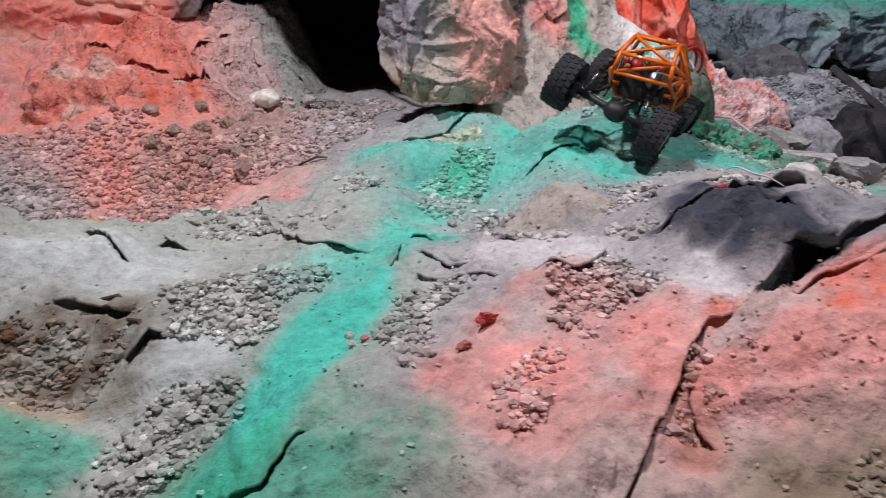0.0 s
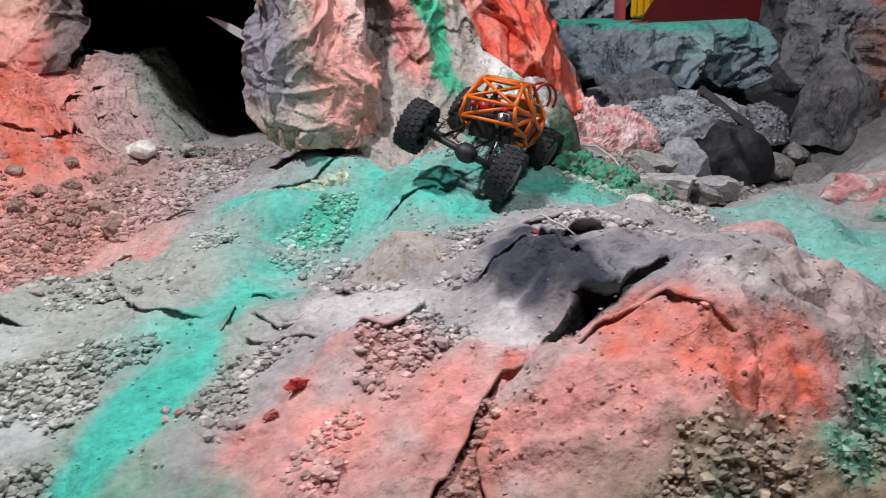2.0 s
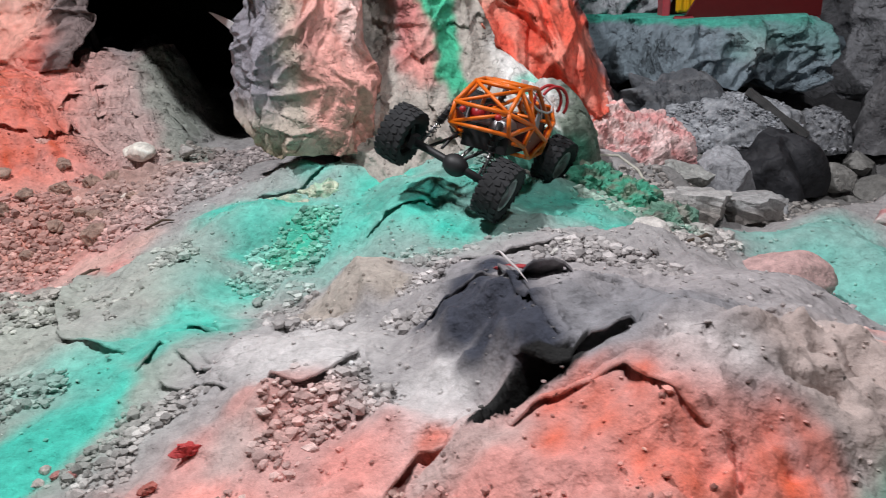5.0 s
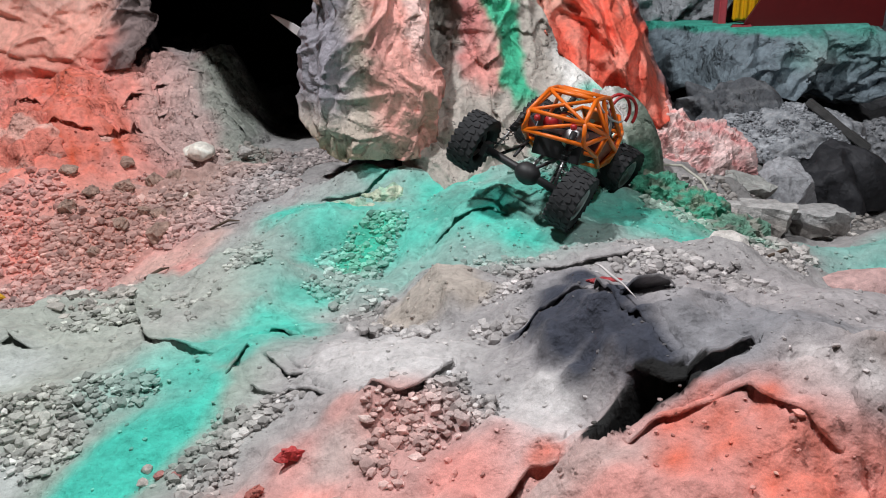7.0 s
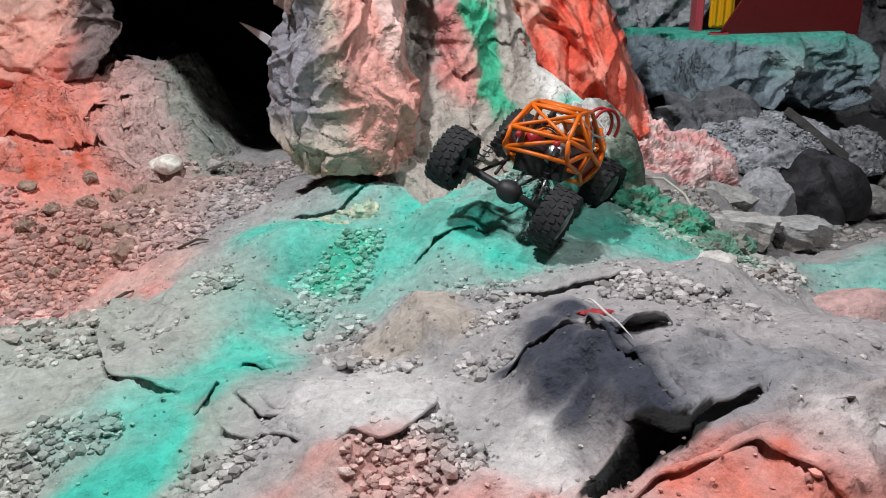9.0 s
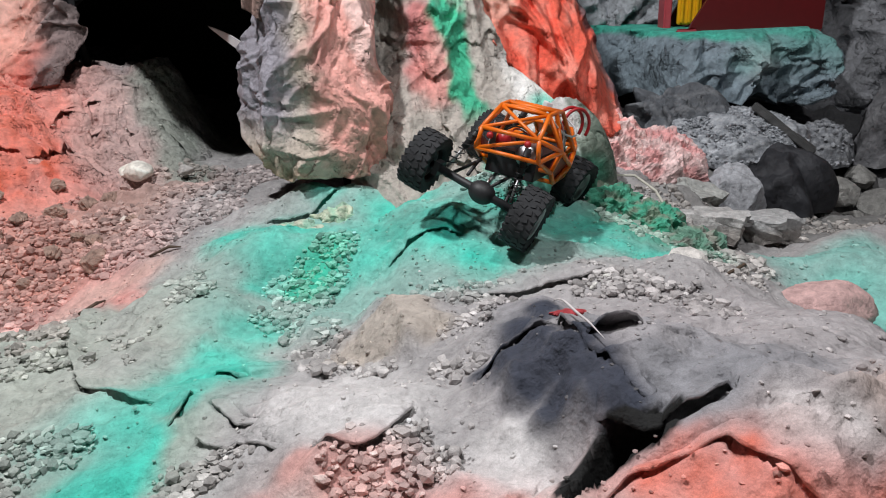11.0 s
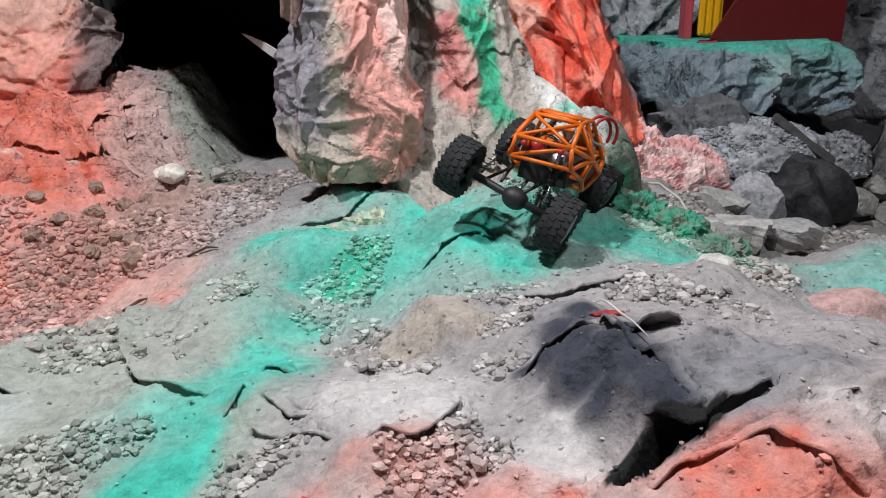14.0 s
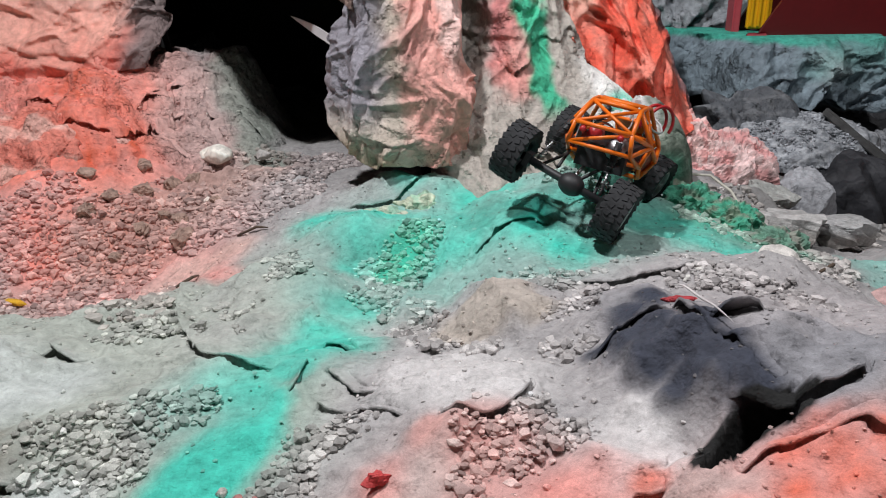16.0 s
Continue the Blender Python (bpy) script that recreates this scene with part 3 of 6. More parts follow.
# ---- materials ----
def material(name, colour=None, rough_at=0.85, metal=0.0, spots=0.0, size=0.02, bump=0.0, bump_size=0.004, clods=0.0, coat=0.0, crumple_by=0.0, plates=(16.0, 38.0)):
    """A node material. colour None: the paint stored on the mesh. spots: strength of stains and grain; bump, clods: relief (m)."""
    m = bpy.data.materials.new(name)
    m.use_nodes = True
    nodes, links = m.node_tree.nodes, m.node_tree.links
    shader = nodes["Principled BSDF"]
    where = nodes.new("ShaderNodeTexCoord").outputs["Object"]

    def add(kind, **values):
        n = nodes.new(kind)
        for k, v in values.items():
            n.inputs[k].default_value = v
        return n

    if colour is None:
        paint = nodes.new("ShaderNodeAttribute")
        paint.attribute_name = "paint"
        out = paint.outputs["Color"]
    else:
        rgb = nodes.new("ShaderNodeRGB")
        rgb.outputs[0].default_value = (*colour, 1)
        out = rgb.outputs[0]
    if spots:
        for scale, detail, low, high in ((1 / size, 6.0, 1 - spots, 1 + spots * 0.7), (1 / (size * 7), 4.0, 1 - spots * 0.6, 1 + spots * 0.5), (900.0, 2.0, 1 - spots * 0.5, 1 + spots * 0.5)):
            tex = add("ShaderNodeTexNoise", Scale=scale, Detail=detail, Roughness=0.65)
            links.new(where, tex.inputs["Vector"])
            ramp = add("ShaderNodeMapRange", **{"From Min": 0.3, "From Max": 0.7, "To Min": low, "To Max": high})
            links.new(tex.outputs["Fac"], ramp.inputs["Value"])
            mul = nodes.new("ShaderNodeVectorMath")
            mul.operation = "SCALE"
            links.new(out, mul.inputs[0])
            links.new(ramp.outputs[0], mul.inputs["Scale"])
            out = mul.outputs[0]
    links.new(out, shader.inputs["Base Color"])
    shader.inputs["Roughness"].default_value = rough_at
    shader.inputs["Metallic"].default_value = metal
    shader.inputs["Coat Weight"].default_value = coat
    height = None
    if crumple_by:
        # small flat plates that each lean their own way, as in stiffened crumpled cloth
        warp = add("ShaderNodeTexNoise", Scale=14.0, Detail=5.0, Roughness=0.6)
        links.new(where, warp.inputs["Vector"])
        push = nodes.new("ShaderNodeVectorMath")
        push.operation = "MULTIPLY_ADD"
        links.new(warp.outputs["Color"], push.inputs[0])
        push.inputs[1].default_value = (0.09, 0.09, 0.09)
        links.new(where, push.inputs[2])
        ridge = add("ShaderNodeTexNoise", Scale=plates[0] * 0.8, Detail=3.0, Roughness=0.5, Distortion=0.6)
        ridge.noise_type, ridge.normalize = "RIDGED_MULTIFRACTAL", True
        links.new(where, ridge.inputs["Vector"])
        crease = add("ShaderNodeBump", Strength=1.0, Distance=0.30 * crumple_by / plates[0])
        links.new(ridge.outputs["Fac"], crease.inputs["Height"])
        height = crease.outputs[0]
        for scale, share in zip(plates, (0.55, 0.5, 0.4)):
            cells = add("ShaderNodeTexVoronoi", Scale=scale)
            links.new(push.outputs[0], cells.inputs["Vector"])
            off, lean, dot = (nodes.new("ShaderNodeVectorMath") for _ in range(3))
            off.operation, lean.operation, dot.operation = "SUBTRACT", "SUBTRACT", "DOT_PRODUCT"
            links.new(push.outputs[0], off.inputs[0])
            links.new(cells.outputs["Position"], off.inputs[1])
            links.new(cells.outputs["Color"], lean.inputs[0])
            lean.inputs[1].default_value = (0.5, 0.5, 0.5)
            links.new(off.outputs[0], dot.inputs[0])
            links.new(lean.outputs[0], dot.inputs[1])
            b = add("ShaderNodeBump", Strength=1.0, Distance=crumple_by * share)
            links.new(dot.outputs["Value"], b.inputs["Height"])
            if height:
                links.new(height, b.inputs["Normal"])
            height = b.outputs[0]
    for amount, scale, kind in ((bump, 1 / bump_size, "ShaderNodeTexNoise"), (clods, 120.0, "ShaderNodeTexVoronoi")):
        if not amount:
            continue
        tex = add(kind, Scale=scale)
        if kind == "ShaderNodeTexNoise":
            tex.inputs["Detail"].default_value, tex.inputs["Roughness"].default_value = 5.0, 0.6
        links.new(where, tex.inputs["Vector"])
        b = add("ShaderNodeBump", Strength=1.0, Distance=amount)
        links.new(tex.outputs["Fac" if kind == "ShaderNodeTexNoise" else "Distance"], b.inputs["Height"])
        if height:
            links.new(height, b.inputs["Normal"])
        height = b.outputs[0]
    if height:
        links.new(height, shader.inputs["Normal"])
    return m


M_GROUND = material("painted_cement_cloth", spots=0.24, size=0.016, rough_at=0.92, bump=0.0030, bump_size=0.014, clods=0.0010, crumple_by=0.30, plates=(12.0, 34.0, 100.0))
M_CLOTH = material("stiff_painted_cloth", spots=0.26, size=0.014, rough_at=0.84, bump=0.0008, bump_size=0.006, crumple_by=0.7, plates=(10.0, 24.0, 55.0))
M_FAR = material("dusty_grey_cloth", spots=0.30, size=0.016, rough_at=0.80, bump=0.0011, bump_size=0.008, crumple_by=0.9, plates=(7.0, 15.0, 38.0))
M_DRAPE = material("draped_cloth", spots=0.22, size=0.016, rough_at=0.85, bump=0.0008, bump_size=0.006, crumple_by=0.55, plates=(7.0, 16.0, 38.0))
M_SLATE = material("slate_cloth", spots=0.26, size=0.014, rough_at=0.72, bump=0.0010, bump_size=0.010, crumple_by=0.35)
M_SLOPE = material("crusted_cloth", spots=0.3, size=0.012, rough_at=0.9, bump=0.0030, bump_size=0.008, clods=0.0015, crumple_by=0.85, plates=(14.0, 40.0, 110.0))
M_GRAVEL = material("dusty_gravel", spots=0.3, size=0.01, rough_at=0.95, bump=0.001, bump_size=0.004)
M_MORTAR = material("crumbly_mortar", spots=0.35, size=0.012, rough_at=0.95, bump=0.004, bump_size=0.010)
M_STONE = material("dusty_stone", spots=0.34, size=0.014, rough_at=0.9, bump=0.006, bump_size=0.012)
M_BLACK = material("black_cave_shade", (0.012, 0.012, 0.014), spots=0.3, rough_at=0.9)
M_WALL = material("room_plaster", (0.07, 0.07, 0.075), spots=0.08, size=0.2, rough_at=0.9)


# ---- mesh helpers ----
def mesh_of(name, verts, faces, mat, colours=None, flat=False):
    """One mesh object from arrays of corners and faces (all of one size), with a paint colour for each corner."""
    me = bpy.data.meshes.new(name)
    verts, faces = np.asarray(verts, np.float32), np.asarray(faces, np.int32)
    k = faces.shape[1]
    me.vertices.add(len(verts))
    me.vertices.foreach_set("co", verts.ravel())
    me.loops.add(faces.size)
    me.loops.foreach_set("vertex_index", faces.ravel())
    me.polygons.add(len(faces))
    me.polygons.foreach_set("loop_start", np.arange(0, faces.size, k, dtype=np.int32))
    if colours is not None:
        a = me.color_attributes.new("paint", "FLOAT_COLOR", "POINT")
        rgba = np.ones((len(verts), 4), np.float32)
        rgba[:, :3] = colours
        a.data.foreach_set("color", rgba.ravel())
    me.update(calc_edges=True)
    me.validate()
    me.polygons.foreach_set("use_smooth", np.full(len(me.polygons), not flat))
    me.materials.append(mat)
    return new(name, me)


def grid_faces(nu, nv):
    i = np.arange(nu * nv).reshape(nu, nv)
    return np.stack([i[:-1, :-1], i[1:, :-1], i[1:, 1:], i[:-1, 1:]], -1).reshape(-1, 4)


def sheet(name, pts, colours, keep, mat, back):
    """A stiff cloth sheet from a grid of points, trimmed to keep, with a turned edge that goes off along back."""
    nu, nv = pts.shape[:2]
    f = grid_faces(nu, nv)
    f = f[keep.ravel()[f].all(1)]
    v, c = pts.reshape(-1, 3), colours.reshape(-1, 3)
    e = np.concatenate([f[:, [0, 1]], f[:, [1, 2]], f[:, [2, 3]], f[:, [3, 0]]])
    key = np.sort(e, 1)
    _, first, count = np.unique(key[:, 0].astype(np.int64) * len(v) + key[:, 1], return_index=True, return_counts=True)
    rim = e[first[count == 1]]
    n = len(v)
    v = np.concatenate([v, v + np.array(back)])
    c = np.concatenate([c, c])
    f = np.concatenate([f, np.stack([rim[:, 1], rim[:, 0], rim[:, 0] + n, rim[:, 1] + n], 1)])
    used, f = np.unique(f, return_inverse=True)
    return mesh_of(name, v[used], f.reshape(-1, 4), mat, c[used])


def part(name, bm, mat, parent, label="", flat=False):
    """A bmesh as one mesh object under a thing or a part."""
    me = bpy.data.meshes.new(name)
    bm.to_mesh(me)
    bm.free()
    me.polygons.foreach_set("use_smooth", np.full(len(me.polygons), not flat))
    me.materials.append(mat)
    ob = new(name, me)
    ob.parent = parent
    return tagged(ob, label)


# ---- the ground ----
def steps(*spans):
    return np.unique(np.concatenate([np.arange(a, b, s) for a, b, s in spans]).round(5))


gx = steps((-3.6, -1.1, 0.08), (-1.1, -0.5, 0.004), (-0.5, 0.75, 0.0035), (0.75, 1.5, 0.008), (1.5, 4.0, 0.08))
gy = steps((-2.6, 0.3, 0.08), (0.3, 1.25, 0.0035), (1.25, 1.7, 0.005), (1.7, 2.2, 0.004), (2.2, 2.5, 0.02), (2.5, 4.4, 0.08))
GX, GY = np.meshgrid(gx, gy, indexing="ij")
GZ = ground_height(GX, GY)
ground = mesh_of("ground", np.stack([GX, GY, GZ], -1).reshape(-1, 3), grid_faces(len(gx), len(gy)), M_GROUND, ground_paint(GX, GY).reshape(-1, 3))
tagged(ground, "cement-stiffened cloth ground sprayed teal, red and grey", "ground", kind="structure")


# ---- the room round it ----
def slab(name, x0, x1, y0, y1, z0, z1, mat, label):
    bm = bmesh.new()
    bmesh.ops.create_cube(bm, size=1, matrix=Matrix.LocRotScale(((x0 + x1) / 2, (y0 + y1) / 2, (z0 + z1) / 2), None, (x1 - x0, y1 - y0, z1 - z0)))
    return tagged(part(name, bm, mat, None, flat=True), label, name.split("_")[0], kind="structure")


slab("wall_north", -3.6, 4.0, 4.3, 4.4, -0.6, 2.4, M_WALL, "plain grey plastered wall behind the rocks")
slab("wall_south", -3.6, 4.0, -2.7, -2.6, -0.6, 2.4, M_WALL, "plain grey plastered wall")
slab("wall_west", -3.7, -3.6, -2.7, 4.4, -0.6, 2.4, M_WALL, "plain grey plastered wall")
slab("wall_east", 4.0, 4.1, -2.7, 4.4, -0.6, 2.4, M_WALL, "plain grey plastered wall")
slab("ceiling", -3.6, 4.0, -2.6, 4.3, 2.4, 2.5, M_WALL, "plain pale ceiling")


# ---- upright cloth rocks: a face y = depth(x, z) ----
def face(name, x0, x1, z0, z1, step, depth, paint, label, back=(0, 0.05, 0), category="rock", mat=M_CLOTH, right=None, low=None):
    """right, low: the free edges, x as a function of z and z as a function of x."""
    X, Z = np.meshgrid(np.arange(x0, x1, step), np.arange(z0, z1, step), indexing="ij")
    keep = np.ones(X.shape, bool)
    if right:
        edge = right(Z)
        keep &= X < edge + step
        X = np.minimum(X, edge)
    if low:
        edge = low(X)
        keep &= Z > edge - step
        Z = np.maximum(Z, edge)
    pts = np.stack([X, depth(X, Z), Z], -1)
    return tagged(sheet(name, pts, np.clip(paint(X, Z), 0.01, 0.9), keep, mat, back), label, category)


def pillar_paint(x, z):
    c = np.ones(x.shape + (3,)) * np.array((0.54, 0.46, 0.385))
    wob = 0.03 * rough(x, z, 0.06, 3, 3)
    c = layer(c, (0.27, 0.26, 0.31), 0.9 * smooth(0.02, -0.05, x + wob) * smooth(0.10, 0.2, z))
    c = layer(c, (0.408, 0.276, 0.144), 0.8 * smooth(0.12, 0.03, z + wob) * smooth(0.06, -0.02, x))
    c = layer(c, (0.90, 0.43, 0.37), 0.97 * smooth(0.100, 0.045, np.abs(x - 0.108 + 0.10 * (z - 0.2)) + wob))
    c = layer(c, (0.480, 0.180, 0.168), 0.5 * smooth(0.05, 0.01, np.hypot(x - 0.03, (z - 0.30) / 2) + wob))
    c = layer(c, (0.90, 0.68, 0.63), 0.7 * smooth(0.03, 0.008, np.abs(x - 0.115) + wob) * smooth(0.2, 0.3, z))
    return c


def pillar():
    """A bundle of stiff cloth with a bulging shoulder on the cave side and a hem that hangs free of the ground."""
    turn, z = np.meshgrid(np.linspace(-1.30, 1.18, 190), np.arange(0.040, 0.80, 0.0029), indexing="ij")
    near, far = -0.118, 0.160
    left = np.interp(z, (0.04, 0.078, 0.109, 0.173, 0.227, 0.262, 0.311, 0.335, 0.42, 0.80), (-0.086, -0.094, -0.103, -0.114, near, -0.111, -0.086, -0.070, -0.062, -0.10))
    right = np.interp(z, (0.06, 0.082, 0.194, 0.217, 0.269, 0.349, 0.40, 0.80), (0.152, 0.158, far, 0.142, 0.124, 0.116, 0.112, 0.10))
    a, s = turn * math.pi / 2, turn * 0.17
    across = np.sign(np.sin(a)) * np.abs(np.sin(a)) ** 0.85
    x = (left + right) / 2 + (right - left) / 2 * across
    y = 1.488 + 0.26 * np.maximum(z - 0.10, 0) + 0.115 * (1 - np.cos(a)) + 0.025 * smooth(0.13, 0.05, z)
    out = 0.022 * creased(s, z * 0.5, 0.105, 2, 11, 0.45) + 0.010 * shards(s, z * 0.45, 0.075, 12) + 0.008 * smooth(0.16, 0.08, z) * facet(s, z * 0.3, 0.030, 15)
    out = out + folds(s, z, (-0.18, 0.18, 0.03, 0.50), 44, 0.013, 0.008, 0.11, 13, 1.4, 0.3) + folds(s, z, (-0.18, 0.18, 0.05, 0.40), 60, 0.008, 0.0055, 0.055, 14, None, 0.4)
    x, y = x + out * np.sin(a), y - out * np.cos(a)
    hem = np.interp(x, (-0.13, -0.09, -0.06, -0.03, -0.024, 0.055, 0.15, 0.20), (0.11, 0.080, 0.066, 0.056, 0.068, 0.062, 0.058, 0.06)) + 0.004 * rough(x, 0 * x, 0.02, 2, 16)
    keep, z = z > hem - 0.0029, np.maximum(z, hem)
    body = sheet("rock_pillar", np.stack([x, y, z], -1), np.clip(pillar_paint(x, z), 0.01, 0.9), keep, M_CLOTH, (0, 0.014, 0.004))
    return tagged(body, "crumpled cloth rock pillar sprayed pink and grey beside the cave", "rock")


pillar()


def drape_depth(x, z):
    y = 1.50 + 0.40 * (x - 0.3) + 1.3 * np.maximum(0.19 - x, 0) + 0.95 * z - 0.35 * np.maximum(z - 0.3, 0)
    y = y - bumps(x, z, [(0.47, 0.17, 0.08, 0.07, 0.05), (0.56, 0.07, 0.05, 0.07, 0.06), (0.36, 0.10, 0.06, 0.05, 0.03), (0.24, 0.33, 0.05, 0.12, 0.05)])
    y = y - 0.028 * creased(x, z * 0.8, 0.12, 3, 21, 0.5) - 0.018 * shards(x, z * 0.8, 0.085, 22)
    return y - folds(x, z, (0.08, 0.62, 0.0, 0.5), 70, 0.010, 0.007, 0.08, 23, None, 0.3) - folds(x, z, (0.16, 0.62, 0.0, 0.5), 24, 0.012, 0.009, 0.10, 24, 1.3, 0.1)


def drape_paint(x, z):
    c = np.ones(x.shape + (3,)) * np.array((0.47, 0.425, 0.38))
    wob = 0.03 * rough(x, z, 0.06, 3, 4)
    c = layer(c, (0.504, 0.144, 0.144), 0.85 * smooth(0.05, 0.015, np.hypot(x - 0.215, (z - 0.30) / 2.2) + wob))
    c = layer(c, (0.720, 0.288, 0.252), 0.8 * smooth(0.06, 0.015, np.hypot(x - 0.25, (z - 0.24) / 2.0) + wob))
    c = layer(c, (0.036, 0.504, 0.288), 0.95 * smooth(0.038, 0.014, np.abs(x - 0.305 + 0.20 * (z - 0.2)) + wob) * smooth(0.12, 0.17, z))
    c = layer(c, (0.060, 0.696, 0.504), 0.8 * smooth(0.06, 0.02, np.hypot(x - 0.27, z - 0.41) + wob))
    c = layer(c, (0.840, 0.828, 0.804), 0.9 * smooth(0.09, 0.03, np.hypot(x - 0.45, (z - 0.20)) + wob))
    c = layer(c, (0.120, 0.660, 0.504), 0.85 * smooth(0.07, 0.02, np.hypot(x - 0.47, (z - 0.13) / 0.8) + wob))
    c = layer(c, (0.072, 0.504, 0.360), 0.8 * smooth(0.06, 0.02, np.hypot(x - 0.38, (z - 0.07)) + wob))
    c = layer(c, (0.132, 0.228, 0.144), 0.85 * smooth(0.06, 0.025, np.hypot(x - 0.575, (z - 0.05)) + wob))
    return c


face("draped_rock", 0.07, 0.70, -0.06, 0.80, 0.0030, drape_depth, drape_paint, "crumpled cloth rock with green stripe and whitish teal lobe", (0, 0.10, 0),
     right=lambda z: np.interp(z, (-0.1, 0.06, 0.12, 0.225, 0.386, 0.8), (0.62, 0.60, 0.545, 0.41, 0.345, 0.22)) + 0.015 * rough(z, 0 * z, 0.05, 3, 9))


def red_depth(x, z):
    y = 1.84 + 0.60 * (z - 0.09) + 0.35 * (x - 0.65)
    edge = 0.685 - 0.36 * (z - 0.07)
    y = y + 0.14 * smooth(edge - 0.05, edge + 0.03, x) - 0.02 * smooth(edge - 0.12, edge - 0.04, x)
    y = y - 0.028 * creased(x + 0.5 * z, z * 0.55, 0.095, 3, 31, 0.48) - 0.016 * shards(x + 0.5 * z, z * 0.6, 0.09, 32)
    return y - folds(x, z, (0.34, 0.75, 0.0, 0.5), 64, 0.032, 0.011, 0.14, 33, 1.95, 0.2)


def red_paint(x, z):
    c = np.ones(x.shape + (3,)) * np.array((0.854, 0.140, 0.085))
    wob = 0.03 * rough(x, z, 0.05, 3, 6)
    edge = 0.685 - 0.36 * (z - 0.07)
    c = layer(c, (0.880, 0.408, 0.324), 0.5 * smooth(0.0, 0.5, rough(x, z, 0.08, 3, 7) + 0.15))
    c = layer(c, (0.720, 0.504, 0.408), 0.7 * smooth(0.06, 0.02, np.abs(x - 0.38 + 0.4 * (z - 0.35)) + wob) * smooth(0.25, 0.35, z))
    # flank right of the fold coloured dark, as its shaded side
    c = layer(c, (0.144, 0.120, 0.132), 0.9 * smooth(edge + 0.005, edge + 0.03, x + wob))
    return c


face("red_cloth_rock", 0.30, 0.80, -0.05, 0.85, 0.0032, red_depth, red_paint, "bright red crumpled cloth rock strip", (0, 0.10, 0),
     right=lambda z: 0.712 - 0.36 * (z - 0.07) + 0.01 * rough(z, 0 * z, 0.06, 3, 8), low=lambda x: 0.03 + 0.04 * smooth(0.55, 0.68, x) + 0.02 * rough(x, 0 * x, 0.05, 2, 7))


def overhang_depth(x, z):
    y = 1.985 + 0.35 * (z - 0.2) - 0.035 * np.exp(-((z - 0.235) / 0.05) ** 2) + 0.10 * smooth(-0.72, -0.58, x) ** 2 + 0.05 * (x + 0.6) ** 2
    y = y - 0.016 * creased(x * 0.4, z * 1.3, 0.20, 2, 41, 0.4) - 0.030 * shards(x * 0.30, z * 1.1 + 0.1 * x, 0.15, 42)
    return y - folds(x, z, (-1.1, -0.66, 0.1, 0.6), 44, 0.013, 0.010, 0.20, 43, 0.12, 0.3) - folds(x, z, (-0.72, -0.60, 0.20, 0.42), 22, 0.016, 0.009, 0.12, 44, 1.25, 0.2)


def overhang_paint(x, z):
    c = np.ones(x.shape + (3,)) * np.array((0.860, 0.410, 0.330))
    wob = 0.06 * rough(x, z, 0.08, 3, 9)
    c = layer(c, (0.600, 0.456, 0.408), 0.6 * smooth(-0.74, -0.58, x + wob))
    c = layer(c, (0.840, 0.600, 0.528), 0.4 * smooth(0.30, 0.40, z + wob))
    c = layer(c, (0.840, 0.200, 0.150), 0.85 * smooth(0.10, 0.02, np.abs(z - 0.21 - 0.05 * np.sin(9 * x)) + wob) * smooth(-0.64, -0.70, x))
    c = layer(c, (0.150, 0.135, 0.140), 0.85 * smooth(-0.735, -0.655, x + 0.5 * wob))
    return c


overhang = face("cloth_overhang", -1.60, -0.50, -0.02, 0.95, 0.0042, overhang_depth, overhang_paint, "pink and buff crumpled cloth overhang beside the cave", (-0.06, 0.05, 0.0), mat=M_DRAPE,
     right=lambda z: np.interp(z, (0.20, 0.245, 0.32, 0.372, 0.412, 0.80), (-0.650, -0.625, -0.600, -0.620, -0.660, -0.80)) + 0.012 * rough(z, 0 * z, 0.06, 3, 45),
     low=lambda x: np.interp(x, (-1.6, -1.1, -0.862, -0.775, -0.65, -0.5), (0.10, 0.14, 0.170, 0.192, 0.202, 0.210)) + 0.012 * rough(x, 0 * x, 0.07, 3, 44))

# the cave: roof, back, hanging brown flap; black sheets added to keep it dark
cave = tagged(new("cave_dark_sheets"), "black sheets added around the cave to keep it dark", "cave")


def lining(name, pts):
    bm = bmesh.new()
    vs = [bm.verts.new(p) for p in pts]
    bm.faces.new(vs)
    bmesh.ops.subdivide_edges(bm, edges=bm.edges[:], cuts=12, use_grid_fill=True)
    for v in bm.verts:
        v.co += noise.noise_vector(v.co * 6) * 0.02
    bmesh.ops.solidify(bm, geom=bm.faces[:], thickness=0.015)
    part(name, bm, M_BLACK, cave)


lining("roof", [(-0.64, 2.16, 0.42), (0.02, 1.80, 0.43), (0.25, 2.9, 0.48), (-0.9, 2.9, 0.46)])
# unseen sheet, added to block lamp light from the cave floor
lining("light_block", [(-0.62, 2.16, 0.45), (-0.42, 1.84, 0.475), (0.0, 1.74, 0.475), (0.02, 1.82, 0.45)])
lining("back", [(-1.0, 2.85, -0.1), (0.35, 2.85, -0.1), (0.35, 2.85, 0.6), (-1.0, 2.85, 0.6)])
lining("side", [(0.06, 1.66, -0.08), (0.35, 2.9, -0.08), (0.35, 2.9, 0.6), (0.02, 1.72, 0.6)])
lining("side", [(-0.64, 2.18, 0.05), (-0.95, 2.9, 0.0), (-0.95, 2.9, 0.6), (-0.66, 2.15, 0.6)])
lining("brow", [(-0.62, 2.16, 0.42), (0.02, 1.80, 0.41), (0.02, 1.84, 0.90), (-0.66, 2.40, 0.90)])
